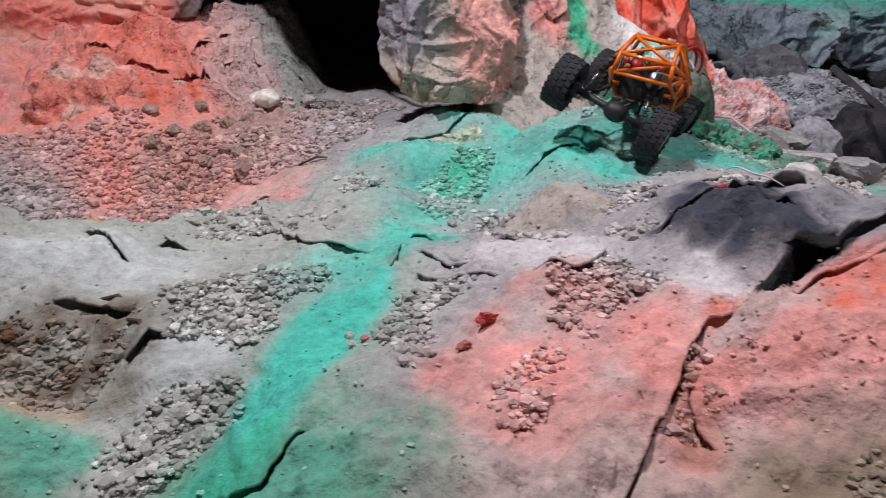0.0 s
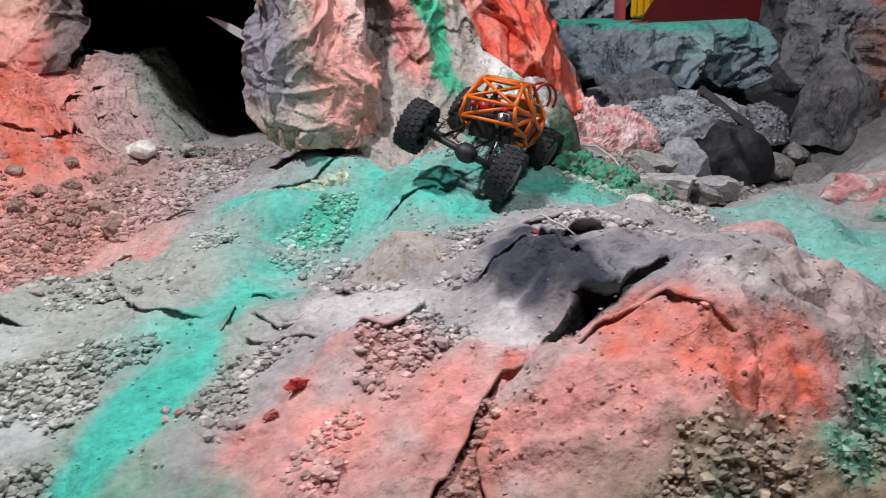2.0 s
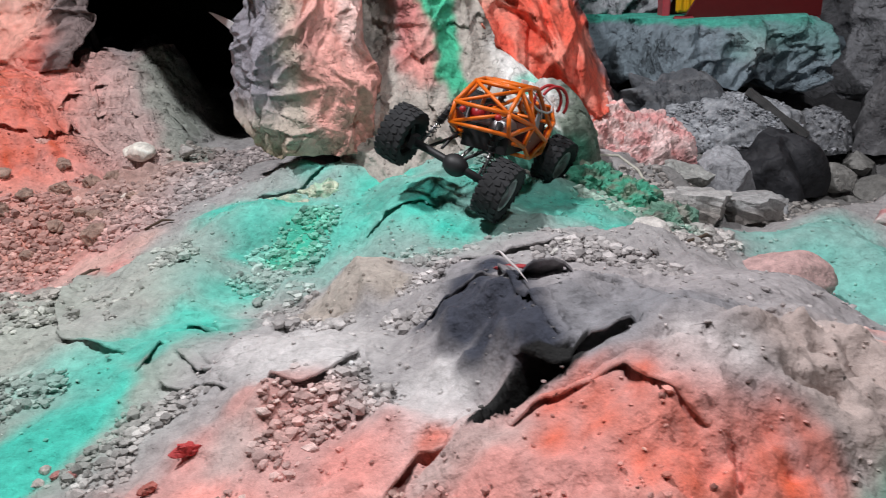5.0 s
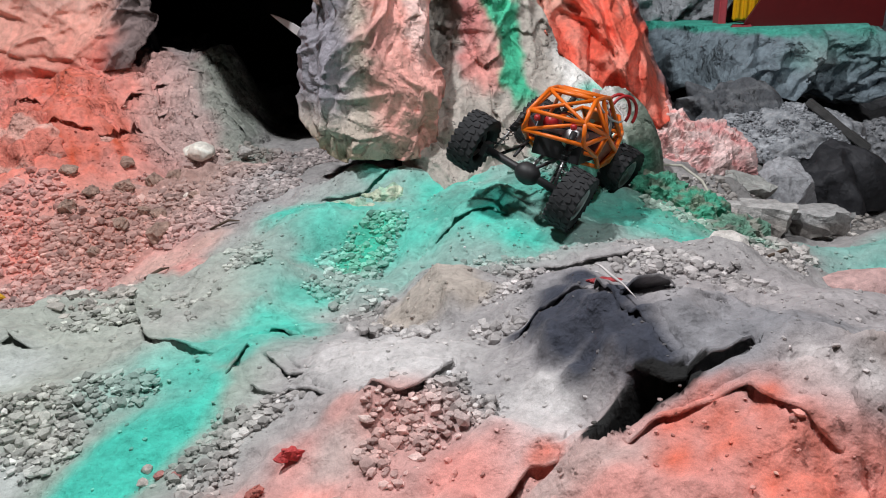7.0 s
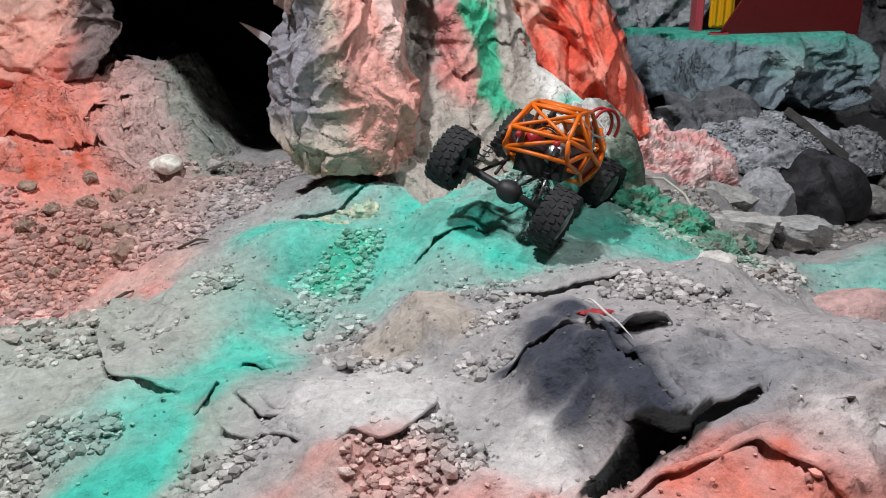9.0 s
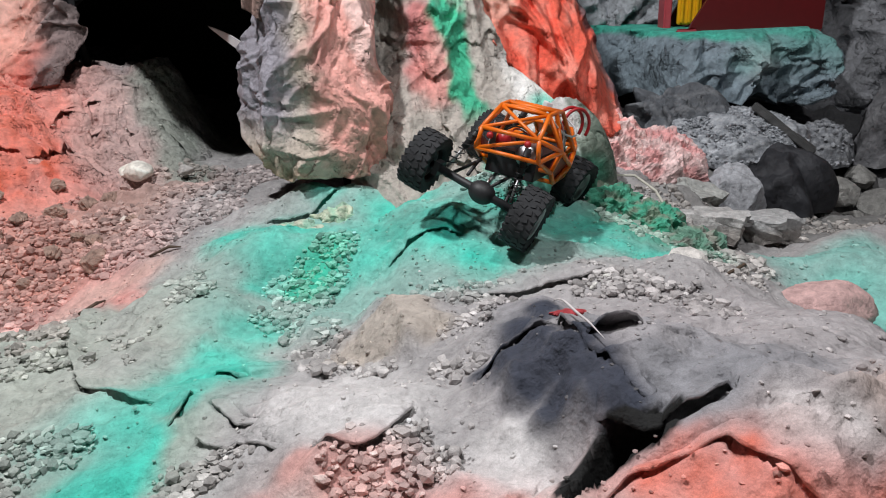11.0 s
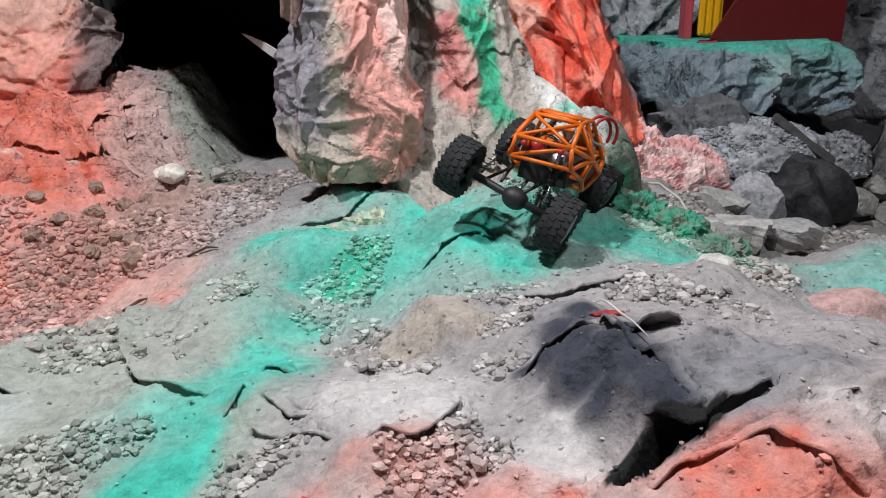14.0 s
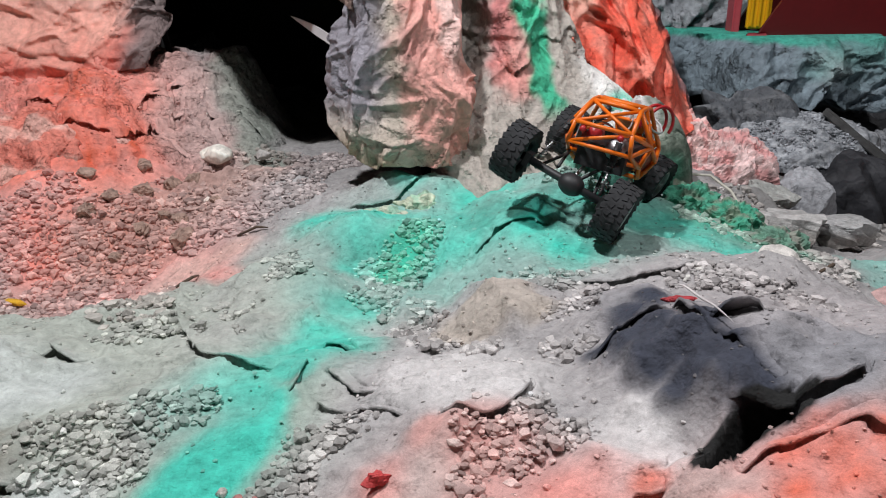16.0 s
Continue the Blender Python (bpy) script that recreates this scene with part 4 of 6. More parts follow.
# unseen second brow, added to stop light leaking in at the left
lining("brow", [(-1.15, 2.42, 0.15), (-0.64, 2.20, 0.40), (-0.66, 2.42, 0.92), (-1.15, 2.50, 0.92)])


face("hanging_cloth", -0.100, -0.050, 0.30, 0.70, 0.0028, lambda x, z: 1.60 + 0.2 * (z - 0.33) + 0.010 * np.sin((x - 0.1 * z) * 240) - 0.010 * creased(x, z * 0.4, 0.04, 2, 81),
     lambda x, z: layer(np.ones(x.shape + (3,)) * np.array((0.20, 0.13, 0.11)), (0.10, 0.08, 0.08), 0.8 * smooth(-0.068, -0.060, x + 0.01 * rough(x, z, 0.03, 2, 82))),
     "brown folded cloth strip hanging by the cave mouth", (0, 0.008, 0), "cloth", right=lambda z: -0.056 - 0.02 * np.maximum(z - 0.34, 0), low=lambda x: 0.338 + 0.9 * np.maximum(-0.066 - x, 0))


# ---- dark rocks at the back ----
def ledge_depth(x, z):
    y = 2.18 + 0.10 * (x - 1.0) + 0.55 * np.maximum(z - 0.20, 0) + 0.5 * np.maximum(z - 0.200, 0) - 0.5 * np.minimum(z - 0.06, 0)
    y = y + 0.35 * smooth(0.95, 0.78, x) + 0.25 * smooth(1.33, 1.42, x) + 0.9 * np.maximum(z - 0.210 + 0.25 * np.abs(x - 1.16), 0) * smooth(0.12, 0.2, z) - 0.035 * np.sin(np.clip((z - 0.05) / 0.2, 0, 1) * math.pi)
    return y - 0.040 * creased(x, z * 0.9, 0.17, 2, 51, 0.45) - 0.045 * shards(x * 0.8, z, 0.15, 57) - folds(x, z, (0.75, 1.45, 0.0, 0.3), 26, 0.016, 0.010, 0.14, 53, 0.2, 0.1) - folds(x, z, (0.78, 1.40, 0.06, 0.24), 44, 0.026, 0.014, 0.11, 54, 1.1, 0.15)


def ledge_paint(x, z):
    c = np.ones(x.shape + (3,)) * np.array((0.235, 0.300, 0.345))
    wob = 0.03 * rough(x, z, 0.06, 3, 14)
    c = layer(c, (0.480, 0.528, 0.552), 0.7 * smooth(0.10, 0.03, np.hypot(x - 1.13, (z - 0.16) * 1.5) + wob))
    c = layer(c, (0.048, 0.504, 0.372), 0.9 * smooth(0.206, 0.222, z + 0.6 * wob) * smooth(1.36, 1.30, x))
    c = layer(c, (0.120, 0.432, 0.372), 0.65 * smooth(0.08, 0.24, z + wob) * smooth(1.00, 1.12, x + wob) * smooth(1.40, 1.33, x))
    return c


face("ledge_rock", 0.74, 1.50, 0.0, 0.234, 0.004, ledge_depth, ledge_paint, "slate cloth rock ledge with teal-sprayed top edge", (0, 0.35, 0), mat=M_FAR, low=lambda x: 0.05 + 0.05 * rough(x, 0 * x, 0.12, 3, 55))


def backdrop_depth(x, z):
    y = 2.55 - 0.30 * smooth(1.35, 1.65, x) - 0.35 * smooth(1.65, 2.0, x) + 0.3 * np.maximum(z, 0) + 0.12 * smooth(1.0, 0.5, x)
    return y - 0.07 * creased(x, z, 0.26, 4, 61, 0.55) - 0.07 * shards(x, z, 0.20, 63) - 0.02 * shards(x, z, 0.07, 64) - folds(x, z, (0.4, 2.0, -0.3, 0.6), 70, 0.034, 0.018, 0.20, 62, None, 0.1)


def backdrop_paint(x, z):
    c = np.ones(x.shape + (3,)) * np.array((0.400, 0.425, 0.455))
    wob = 0.05 * rough(x, z, 0.1, 3, 16)
    c = layer(c, (0.240, 0.246, 0.264), smooth(1.25, 1.45, x + wob))
    c = layer(c, (0.504, 0.204, 0.144), 0.9 * smooth(1.66, 1.76, x + wob))
    return c


face("back_rock", 0.35, 2.20, -0.35, 0.95, 0.007, backdrop_depth, backdrop_paint, "dark grey crumpled cloth rock wall", (0, 0.08, 0), mat=M_FAR)


# ---- flaps of cloth whose free edge stands over a slit ----
def flap(line, turn, width, over, rise, label="free edge of a stiff cloth sheet over a dark gap", colour=None):
    """A strip along a line; turn +1 keeps its root on the left of the line, -1 on the right."""
    pts = []
    for (ax, ay), (bx, by) in zip(line, line[1:]):
        n = max(2, int(math.hypot(bx - ax, by - ay) / 0.003))
        pts += [(ax + (bx - ax) * k / n, ay + (by - ay) * k / n) for k in range(n)]
    pts = np.array(pts + [line[-1]])
    for _ in range(6):
        pts[1:-1] = 0.25 * pts[:-2] + 0.5 * pts[1:-1] + 0.25 * pts[2:]
    d = np.gradient(pts, axis=0)
    d /= np.hypot(d[:, 0], d[:, 1])[:, None] + 1e-9
    nrm = np.stack([-d[:, 1], d[:, 0]], 1) * turn
    run = np.linspace(0, 1, len(pts))
    taper = np.clip(5 * run, 0, 1) ** 0.7 * np.clip(5 * (1 - run), 0, 1) ** 0.7
    off = np.linspace(0, 1, 16)
    wave = 1 + 0.5 * grain(run * len(pts) * 0.003 / 0.02, 0.5 + len(pts), 3)
    o = -over * (taper * wave)[:, None] * (1 - off) ** 1.5 + width * off[None, :] ** 1.2
    X, Y = pts[:, 0, None] + nrm[:, 0, None] * o, pts[:, 1, None] + nrm[:, 1, None] * o
    lift = rise * taper[:, None] * (1 - off[None, :]) ** 1.6 * wave[:, None]
    Z = bare_height(X, Y).reshape(X.shape) + lift + 0.003 - 0.010 * off[None, :] ** 2 - 0.006 * (1 - taper[:, None])
    P = np.stack([X, Y, Z], -1)
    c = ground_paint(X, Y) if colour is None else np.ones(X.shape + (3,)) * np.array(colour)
    if turn < 0:
        P, c = P[:, ::-1], c[:, ::-1]
    return tagged(sheet("cloth_flap", P, c, np.ones(X.shape, bool), M_GROUND, (0, 0, -0.003)), label, "cloth", "cloth flaps")


for number, (line, half, depth, lip) in enumerate(SLITS):
    if lip:
        lip = lip * 0.75 if line[0][1] > 1.75 else lip
        flap(line, 1, 0.018 if lip < 0.0075 else 0.035 + 0.7 * lip, half * 1.15, 0.35 * lip + 0.002)

flap([(-0.374, 1.427), (-0.335, 1.26), (-0.290, 1.13), (-0.258, 1.055), (-0.215, 0.992)], 1, 0.030, 0.005, 0.005, "free edge of a grey cloth sheet over gravel")
flap([(0.336, 0.672), (0.358, 0.666), (0.384, 0.652)], 1, 0.028, 0.009, 0.004, "torn edge of slate cloth over a black gap")


# ---- the crusted cloth over the red slope beside the cave ----
sx, sy = np.meshgrid(np.arange(-1.05, -0.30, 0.0042), np.arange(1.76, 2.30, 0.0042), indexing="ij")
edge = np.minimum(np.minimum(sx + 1.05, -0.30 - sx), np.minimum(sy - 1.76, 2.30 - sy)) + 0.05 * rough(sx, sy, 0.09, 3, 79)
sz = ground_height(sx, sy).reshape(sx.shape) + 0.009 * shards(sx, sy * 1.4, 0.11, 78) + 0.6 * folds(sx, sy, (-0.95, -0.34, 1.80, 2.22), 46, 0.014, 0.008, 0.09, 77, 0.7, 0.3)
sz = sz + 0.003 - 0.02 * smooth(0.05, 0.02, edge)
tagged(sheet("slope_cloth", np.stack([sx, sy, sz], -1), ground_paint(sx, sy), edge > 0.015, M_SLOPE, (0, 0, -0.006)), "crusted reddish cloth on the slope beside the cave", "cloth")


# ---- the white hem of the slate sheet on the mound ----
HEM = [(0.337, 0.832), (0.343, 0.806), (0.350, 0.780), (0.353, 0.755), (0.361, 0.728)]


def tube(bm, pts, radius, sides=8, closed=False):
    """A round rod along points, in a bmesh."""
    pts = [Vector(p) for p in pts]
    rings = []
    for k, p in enumerate(pts):
        a, b = pts[max(k - 1, 0)], pts[min(k + 1, len(pts) - 1)]
        if closed:
            a, b = pts[k - 1], pts[(k + 1) % len(pts)]
        d = (b - a).normalized()
        u = d.orthogonal().normalized() if not rings else (up - d * up.dot(d)).normalized()
        up = u
        w = d.cross(u)
        r = radius[k] if isinstance(radius, (list, tuple)) else radius
        rings.append([bm.verts.new(p + (u * math.cos(2 * math.pi * j / sides) + w * math.sin(2 * math.pi * j / sides)) * r) for j in range(sides)])
    pairs = list(zip(rings, rings[1:])) + ([(rings[-1], rings[0])] if closed else [])
    for r0, r1 in pairs:
        for j in range(sides):
            bm.faces.new((r0[j], r0[(j + 1) % sides], r1[(j + 1) % sides], r1[j]))
    if not closed:
        bm.faces.new(rings[0][::-1])
        bm.faces.new(rings[-1])
    return bm


def on_ground(x, y, up=0.0):
    return (x, y, float(bare_height(np.array([x]), np.array([y]))[0]) + up)


M_HEM = material("white_hem", (0.62, 0.58, 0.58), spots=0.2, rough_at=0.8)
hem_run = np.linspace(0, 1, 40)
hx, hy = (np.interp(hem_run, np.linspace(0, 1, 5), [p[k] for p in HEM]) for k in (0, 1))
hem_z = bare_height(hx, hy)
for _ in range(30):
    for row in (hx, hy, hem_z):
        row[1:-1] = 0.25 * row[:-2] + 0.5 * row[1:-1] + 0.25 * row[2:]
bm = tube(bmesh.new(), [(x - 0.005, y - 0.002, z + 0.014 + 0.004 * math.sin(math.pi * q) ** 0.6) for x, y, z, q in zip(hx, hy, hem_z, hem_run)], [0.0013 * math.sin(0.25 + 2.7 * k / 39) for k in range(40)])
tagged(part("cloth_hem", bm, M_HEM, None), "white dusty hem along the slate cloth", "hem")


# ---- stones and heaps ----
def stone(name, at, size, turn, seed, colour, label, category="stone", cuts=14, detail=3, mat=M_STONE, wear=0.03, sink=0.0):
    """A broken stone: a ball cut by planes, with worn edges. size: full length, width, height."""
    rng = np.random.RandomState(seed)
    bm = bmesh.new()
    bmesh.ops.create_icosphere(bm, subdivisions=detail, radius=1.0)
    v = np.array([p.co[:] for p in bm.verts])
    f = np.array([[p.index for p in q.verts] for q in bm.faces])
    bm.free()
    n = rng.normal(size=(cuts, 3))
    n /= np.linalg.norm(n, axis=1)[:, None]
    h = rng.uniform(0.55, 0.82, cuts)
    r = 1 / np.maximum((np.maximum(v @ n.T, 1e-3) / h), 1e-3).max(1)
    r = np.minimum(r, 1.05)
    r = r * (1 + wear * rough(v[:, 0] * 3 + v[:, 2], v[:, 1] * 3 - v[:, 2], 1.0, 3, seed))
    v = v * r[:, None]
    lo, hi = v.min(0), v.max(0)
    v = (v - (lo + hi) / 2) / (hi - lo) * np.array(size)
    c = np.ones((len(v), 3)) * np.array(colour) * (1 + 0.25 * rough(v[:, 0], v[:, 1] + v[:, 2], max(size) * 0.4, 3, seed + 1))[:, None]
    ob = mesh_of(name, v, f, mat, np.clip(c, 0.01, 0.9), flat=True)
    x, y = at[:2]
    z = at[2] if len(at) > 2 else ground_at(x, y) + size[2] * (0.5 - 0.22 - sink)
    ob.matrix_world = pose(x, y, z, *turn)
    return tagged(ob, label, category)


def heap(name, at, radii, rough_by, size, seed, paint, label, category="heap", mat=M_MORTAR, sharp=False, step=0.05, flat=False):
    """A crumbly or cloth-covered heap: a dome with broken relief."""
    u, w = np.meshgrid(np.arange(0, 2 * math.pi + 1e-6, step), np.linspace(0, 1, int(1.7 / step)), indexing="ij")
    u[-1] = u[0]
    rad = np.sin(w * 1.75) / math.sin(1.5708) * 1.0
    px, py = np.cos(u) * rad, np.sin(u) * rad
    pz = np.cos(w * 1.75)
    a, b = px * radii[0] + pz * 0.3 * radii[2], py * radii[1] + pz * 0.37 * radii[2]
    n = creased(a + 5 * seed, b, size, 3, seed) if sharp else rough(a + 5 * seed, b, size, 4, seed, 0.6)
    k = 1 + rough_by * n / max(radii)
    X, Y, Z = at[0] + px * radii[0] * k, at[1] + py * radii[1] * k, at[2] + pz * radii[2] * k
    ob = mesh_of(name, np.stack([X, Y, Z], -1).reshape(-1, 3), grid_faces(*X.shape)[:, ::-1], mat, np.clip(paint(X, Y, Z), 0.01, 0.9).reshape(-1, 3), flat)
    return tagged(ob, label, category)


def plain(colour, other=None, size=0.05, seed=0):
    def paint(x, y, z):
        c = np.ones(x.shape + (3,)) * np.array(colour)
        if other is not None:
            c = layer(c, other, smooth(-0.1, 0.25, rough(x, y + z, size, 3, seed)))
        return c
    return paint


heap("mortar_lump", (0.652, 1.850, 0.002), (0.090, 0.065, 0.092), 0.026, 0.028, 3, plain((0.90, 0.66, 0.63), (0.88, 0.44, 0.42), 0.04, 2), "pink crumbly mortar lump below the red rock", step=0.05, flat=True)
heap("mortar_lump", (0.755, 1.840, -0.045), (0.115, 0.080, 0.098), 0.026, 0.028, 4, plain((0.90, 0.66, 0.64), (0.86, 0.44, 0.43), 0.05, 5), "pink and grey crumbly mortar lump", step=0.05, flat=True)
heap("rubble_mound", (1.02, 2.08, -0.055), (0.22, 0.14, 0.105), 0.030, 0.06, 6, plain((0.33, 0.35, 0.38), (0.50, 0.52, 0.55), 0.02, 7), "grey heap of fine gravel and mortar", step=0.03)
heap("rubble_mound", (1.34, 2.19, -0.12), (0.095, 0.07, 0.10), 0.012, 0.02, 8, plain((0.22, 0.23, 0.25), (0.36, 0.37, 0.39), 0.02, 9), "dark knobbly mortar lump under the ledge", step=0.04)
heap("black_cloth_lump", (1.085, 1.90, -0.155), (0.120, 0.10, 0.120), 0.032, 0.12, 10, plain((0.022, 0.023, 0.028), (0.036, 0.037, 0.043), 0.05, 9), "black cloth bundle among grey rocks", "cloth", M_SLATE, True, 0.03)
heap("black_cloth_lump", (0.90, 2.13, 0.005), (0.13, 0.08, 0.085), 0.05, 0.06, 26, plain((0.12, 0.13, 0.145), (0.20, 0.21, 0.225), 0.05, 11), "dark grey folded cloth below the ledge", "cloth", M_CLOTH, True, 0.03)
heap("mortar_crumbs", (0.565, 1.505, -0.02), (0.060, 0.055, 0.045), 0.022, 0.020, 11, plain((0.08, 0.36, 0.24), (0.14, 0.22, 0.16), 0.03, 3), "teal-sprayed crumbly mortar lump", flat=True, step=0.08)
heap("mortar_crumbs", (0.625, 1.43, -0.035), (0.055, 0.06, 0.045), 0.022, 0.020, 12, plain((0.07, 0.38, 0.25), (0.20, 0.27, 0.20), 0.03, 4), "green-sprayed crumbly mortar lump", flat=True, step=0.08)
heap("mortar_crumbs", (0.66, 1.31, -0.035), (0.05, 0.055, 0.035), 0.020, 0.018, 13, plain((0.16, 0.32, 0.24), (0.28, 0.29, 0.25), 0.03, 5), "grey-green crumbly mortar lump", flat=True, step=0.08)


def boulder_paint(x, y, z):
    c = plain((0.80, 0.25, 0.19), (0.82, 0.45, 0.38), 0.10, 17)(x, y, z)
    return layer(c, (0.58, 0.36, 0.32), 0.6 * smooth(0.12, 0.20, x + 0.80 + 0.05 * rough(y, z, 0.05, 2, 6)))


heap("cloth_boulder", (-0.82, 1.78, -0.055), (0.22, 0.13, 0.165), 0.045, 0.07, 18, boulder_paint, "red sprayed cloth boulder beside the gravel", "rock", M_SLOPE, True, 0.03)


def lobe_paint(x, y, z):
    wob = 0.05 * rough(x + y, z, 0.06, 3, 19)
    c = np.ones(x.shape + (3,)) * np.array((0.76, 0.75, 0.73))
    c = layer(c, (0.10, 0.58, 0.43), 0.85 * smooth(0.12, 0.06, z + wob) * smooth(0.52, 0.48, x + wob))
    c = layer(c, (0.14, 0.19, 0.14), 0.9 * smooth(0.50, 0.53, x + wob - 0.1 * (z - 0.1)))
    return layer(c, (0.06, 0.40, 0.27), 0.7 * smooth(0.07, 0.02, np.hypot(x - 0.53, z - 0.03) + 0.5 * wob))


heap("cloth_boulder", (0.475, 1.640, 0.000), (0.105, 0.095, 0.165), 0.045, 0.065, 22, lobe_paint, "whitish cloth boulder with teal foot and dark green side", "rock", M_CLOTH, True, 0.03)
heap("cloth_ridge", (0.060, 1.475, -0.012), (0.062, 0.030, 0.030), 0.022, 0.030, 24, plain((0.60, 0.66, 0.50), (0.40, 0.62, 0.46), 0.04, 8), "pale green cloth fold at the pillar foot", "cloth", M_CLOTH, True, 0.04)
heap("cloth_ridge", (-0.005, 1.440, -0.020), (0.050, 0.026, 0.022), 0.020, 0.030, 25, plain((0.36, 0.60, 0.46), (0.62, 0.66, 0.52), 0.04, 9), "pale teal cloth fold at the pillar foot", "cloth", M_CLOTH, True, 0.04)
heap("cloth_ridge", (1.17, 1.37, -0.075), (0.13, 0.055, 0.055), 0.03, 0.06, 14, plain((0.66, 0.30, 0.30), (0.72, 0.62, 0.60), 0.05, 6), "pink and white crumpled cloth ridge", "cloth", M_CLOTH, True)
heap("cloth_ridge", (1.22, 1.27, -0.09), (0.11, 0.06, 0.045), 0.03, 0.06, 15, plain((0.25, 0.45, 0.38), (0.42, 0.44, 0.40), 0.05, 7), "grey and teal crumpled cloth ridge", "cloth", M_CLOTH, True)

heap("cloth_boulder", (1.565, 2.16, -0.11), (0.125, 0.10, 0.18), 0.05, 0.10, 16, plain((0.15, 0.15, 0.16), (0.22, 0.22, 0.23), 0.06, 9), "slate grey folded cloth boulder by the brown wall", "rock", M_CLOTH, True)
GREY, BROWN = (0.30, 0.30, 0.29), (0.34, 0.25, 0.19)
stone("concrete_chunk", (0.935, 1.80, -0.115), (0.20, 0.14, 0.18), (0, 10, 25), 21, (0.44, 0.45, 0.48), "grey angular concrete chunk", "rock", 26, 5, wear=0.09)
stone("concrete_chunk", (1.03, 1.75, -0.165), (0.10, 0.08, 0.09), (10, 0, 60), 22, (0.46, 0.47, 0.49), "grey angular concrete chunk beside black cloth", "rock", 22, 4, wear=0.09)


def broken_slab(at, size, turn, seed, colour, label):
    """A thick plate of concrete with chipped edges."""
    bm = bmesh.new()
    bmesh.ops.create_cube(bm, size=1)
    bmesh.ops.subdivide_edges(bm, edges=bm.edges[:], cuts=7, use_grid_fill=True)
    v = np.array([p.co[:] for p in bm.verts])
    f = np.array([[p.index for p in q.verts] for q in bm.faces])
    bm.free()
    r = np.hypot(v[:, 0], v[:, 1])
    a = np.arctan2(v[:, 1], v[:, 0])
    v[:, :2] *= (0.86 + 0.30 * facet(np.cos(a) * 1.3 + seed, np.sin(a) * 1.3, 1.0, seed) * np.clip(2 * r, 0, 1))[:, None]
    v[:, :2] *= (1 - 0.14 * (0.5 - v[:, 2]))[:, None]
    v = v * np.array(size)
    v += 0.0035 * np.stack([rough(v[:, 1] + v[:, 2], v[:, 0], 0.02, 3, seed + k) for k in range(3)], 1) + 0.006 * np.stack([facet(v[:, 0] + 3 * v[:, 2], v[:, 1] + k, 0.035, seed + 9 + k) for k in range(3)], 1)
    c = np.ones((len(v), 3)) * np.array(colour) * (1 + 0.3 * rough(v[:, 0], v[:, 1] + v[:, 2], 0.03, 3, seed))[:, None]
    # sides darkened to brown below the top, their shade put into the colour
    c = layer(c, (0.24, 0.20, 0.17), 0.6 * smooth(0.3, -0.1, v[:, 2] / size[2]))
    ob = mesh_of("concrete_slab", v, f, M_STONE, np.clip(c, 0.01, 0.9), flat=True)
    ob.matrix_world = pose(*at, *turn)
    return tagged(ob, label, "slab")


broken_slab((0.755, 1.555, -0.078), (0.17, 0.13, 0.055), (-7, 2, -8), 23, (0.54, 0.53, 0.52), "flat pale concrete slab with broken edge")
broken_slab((0.905, 1.585, -0.100), (0.15, 0.12, 0.050), (-5, 4, 14), 24, (0.50, 0.50, 0.50), "flat grey concrete slab with broken edge")
broken_slab((0.80, 1.70, -0.075), (0.13, 0.11, 0.06), (15, 5, 40), 25, (0.44, 0.45, 0.43), "leaning grey concrete slab")
stone("pale_chip", (0.580, 1.122, 0.026), (0.064, 0.036, 0.030), (5, 12, -50), 26, (0.76, 0.72, 0.68), "pale plaster chip on the shelf edge", "stone", 20)
stone("pink_stone", (0.755, 1.095, -0.045), (0.145, 0.11, 0.080), (0, 0, 10), 27, (0.68, 0.44, 0.42), "rounded stone sprayed pink beside the shelf", "stone", 60, 4, wear=0.05)
for k, (at, size, turn, tone) in enumerate((
        ((1.335, 2.06, -0.185), (0.105, 0.09, 0.085), 30, 0.34), ((1.435, 2.13, -0.17), (0.10, 0.085, 0.075), 70, 0.33), ((1.43, 2.03, -0.225), (0.11, 0.10, 0.10), 10, 0.28),
        ((1.31, 1.94, -0.235), (0.11, 0.085, 0.07), 120, 0.30), ((1.20, 1.80, -0.19), (0.09, 0.07, 0.05), 40, 0.26), ((1.50, 1.98, -0.22), (0.09, 0.08, 0.07), 80, 0.16),
        ((1.47, 2.22, -0.16), (0.12, 0.10, 0.09), 15, 0.08), ((1.56, 2.10, -0.20), (0.11, 0.09, 0.08), 50, 0.10))):
    stone("field_stone", at, size, (8 * k, 5, turn), 40 + k, (tone, tone * 0.98, tone * 0.93), "smooth grey field stone in the hollow" if tone > 0.2 else "dark field stone in the hollow", "stone", 20, wear=0.02)

for k, (x, y, a) in enumerate(((0.671, 0.606, 0.024), (0.660, 0.586, 0.028), (0.668, 0.574, 0.020), (0.653, 0.563, 0.026), (0.646, 0.546, 0.022), (0.638, 0.530, 0.026), (0.650, 0.528, 0.018))):
    stone("rubble_stone", (x, y), (a, a * 0.7, a * 0.55), (0, 6 * k, 53 * k), 140 + k, (0.52, 0.46, 0.40), "dusty buff stone piled beside the mound", "stone", 16)

# two lobes make the pale stone by the cave
pale = tagged(stone("pale_stone", (-0.446, 1.862, 0.012), (0.068, 0.058, 0.044), (0, 0, -20), 61, (0.86, 0.82, 0.74), "", cuts=90, wear=0.012, mat=M_GRAVEL, detail=4), "pale cream two-lobed stone lying on gravel", "stone")
lobe = stone("lobe", (0, 0, 0), (0.062, 0.050, 0.040), (0, 0, 0), 62, (0.86, 0.82, 0.74), "", "", cuts=90, wear=0.012, mat=M_GRAVEL, detail=4)
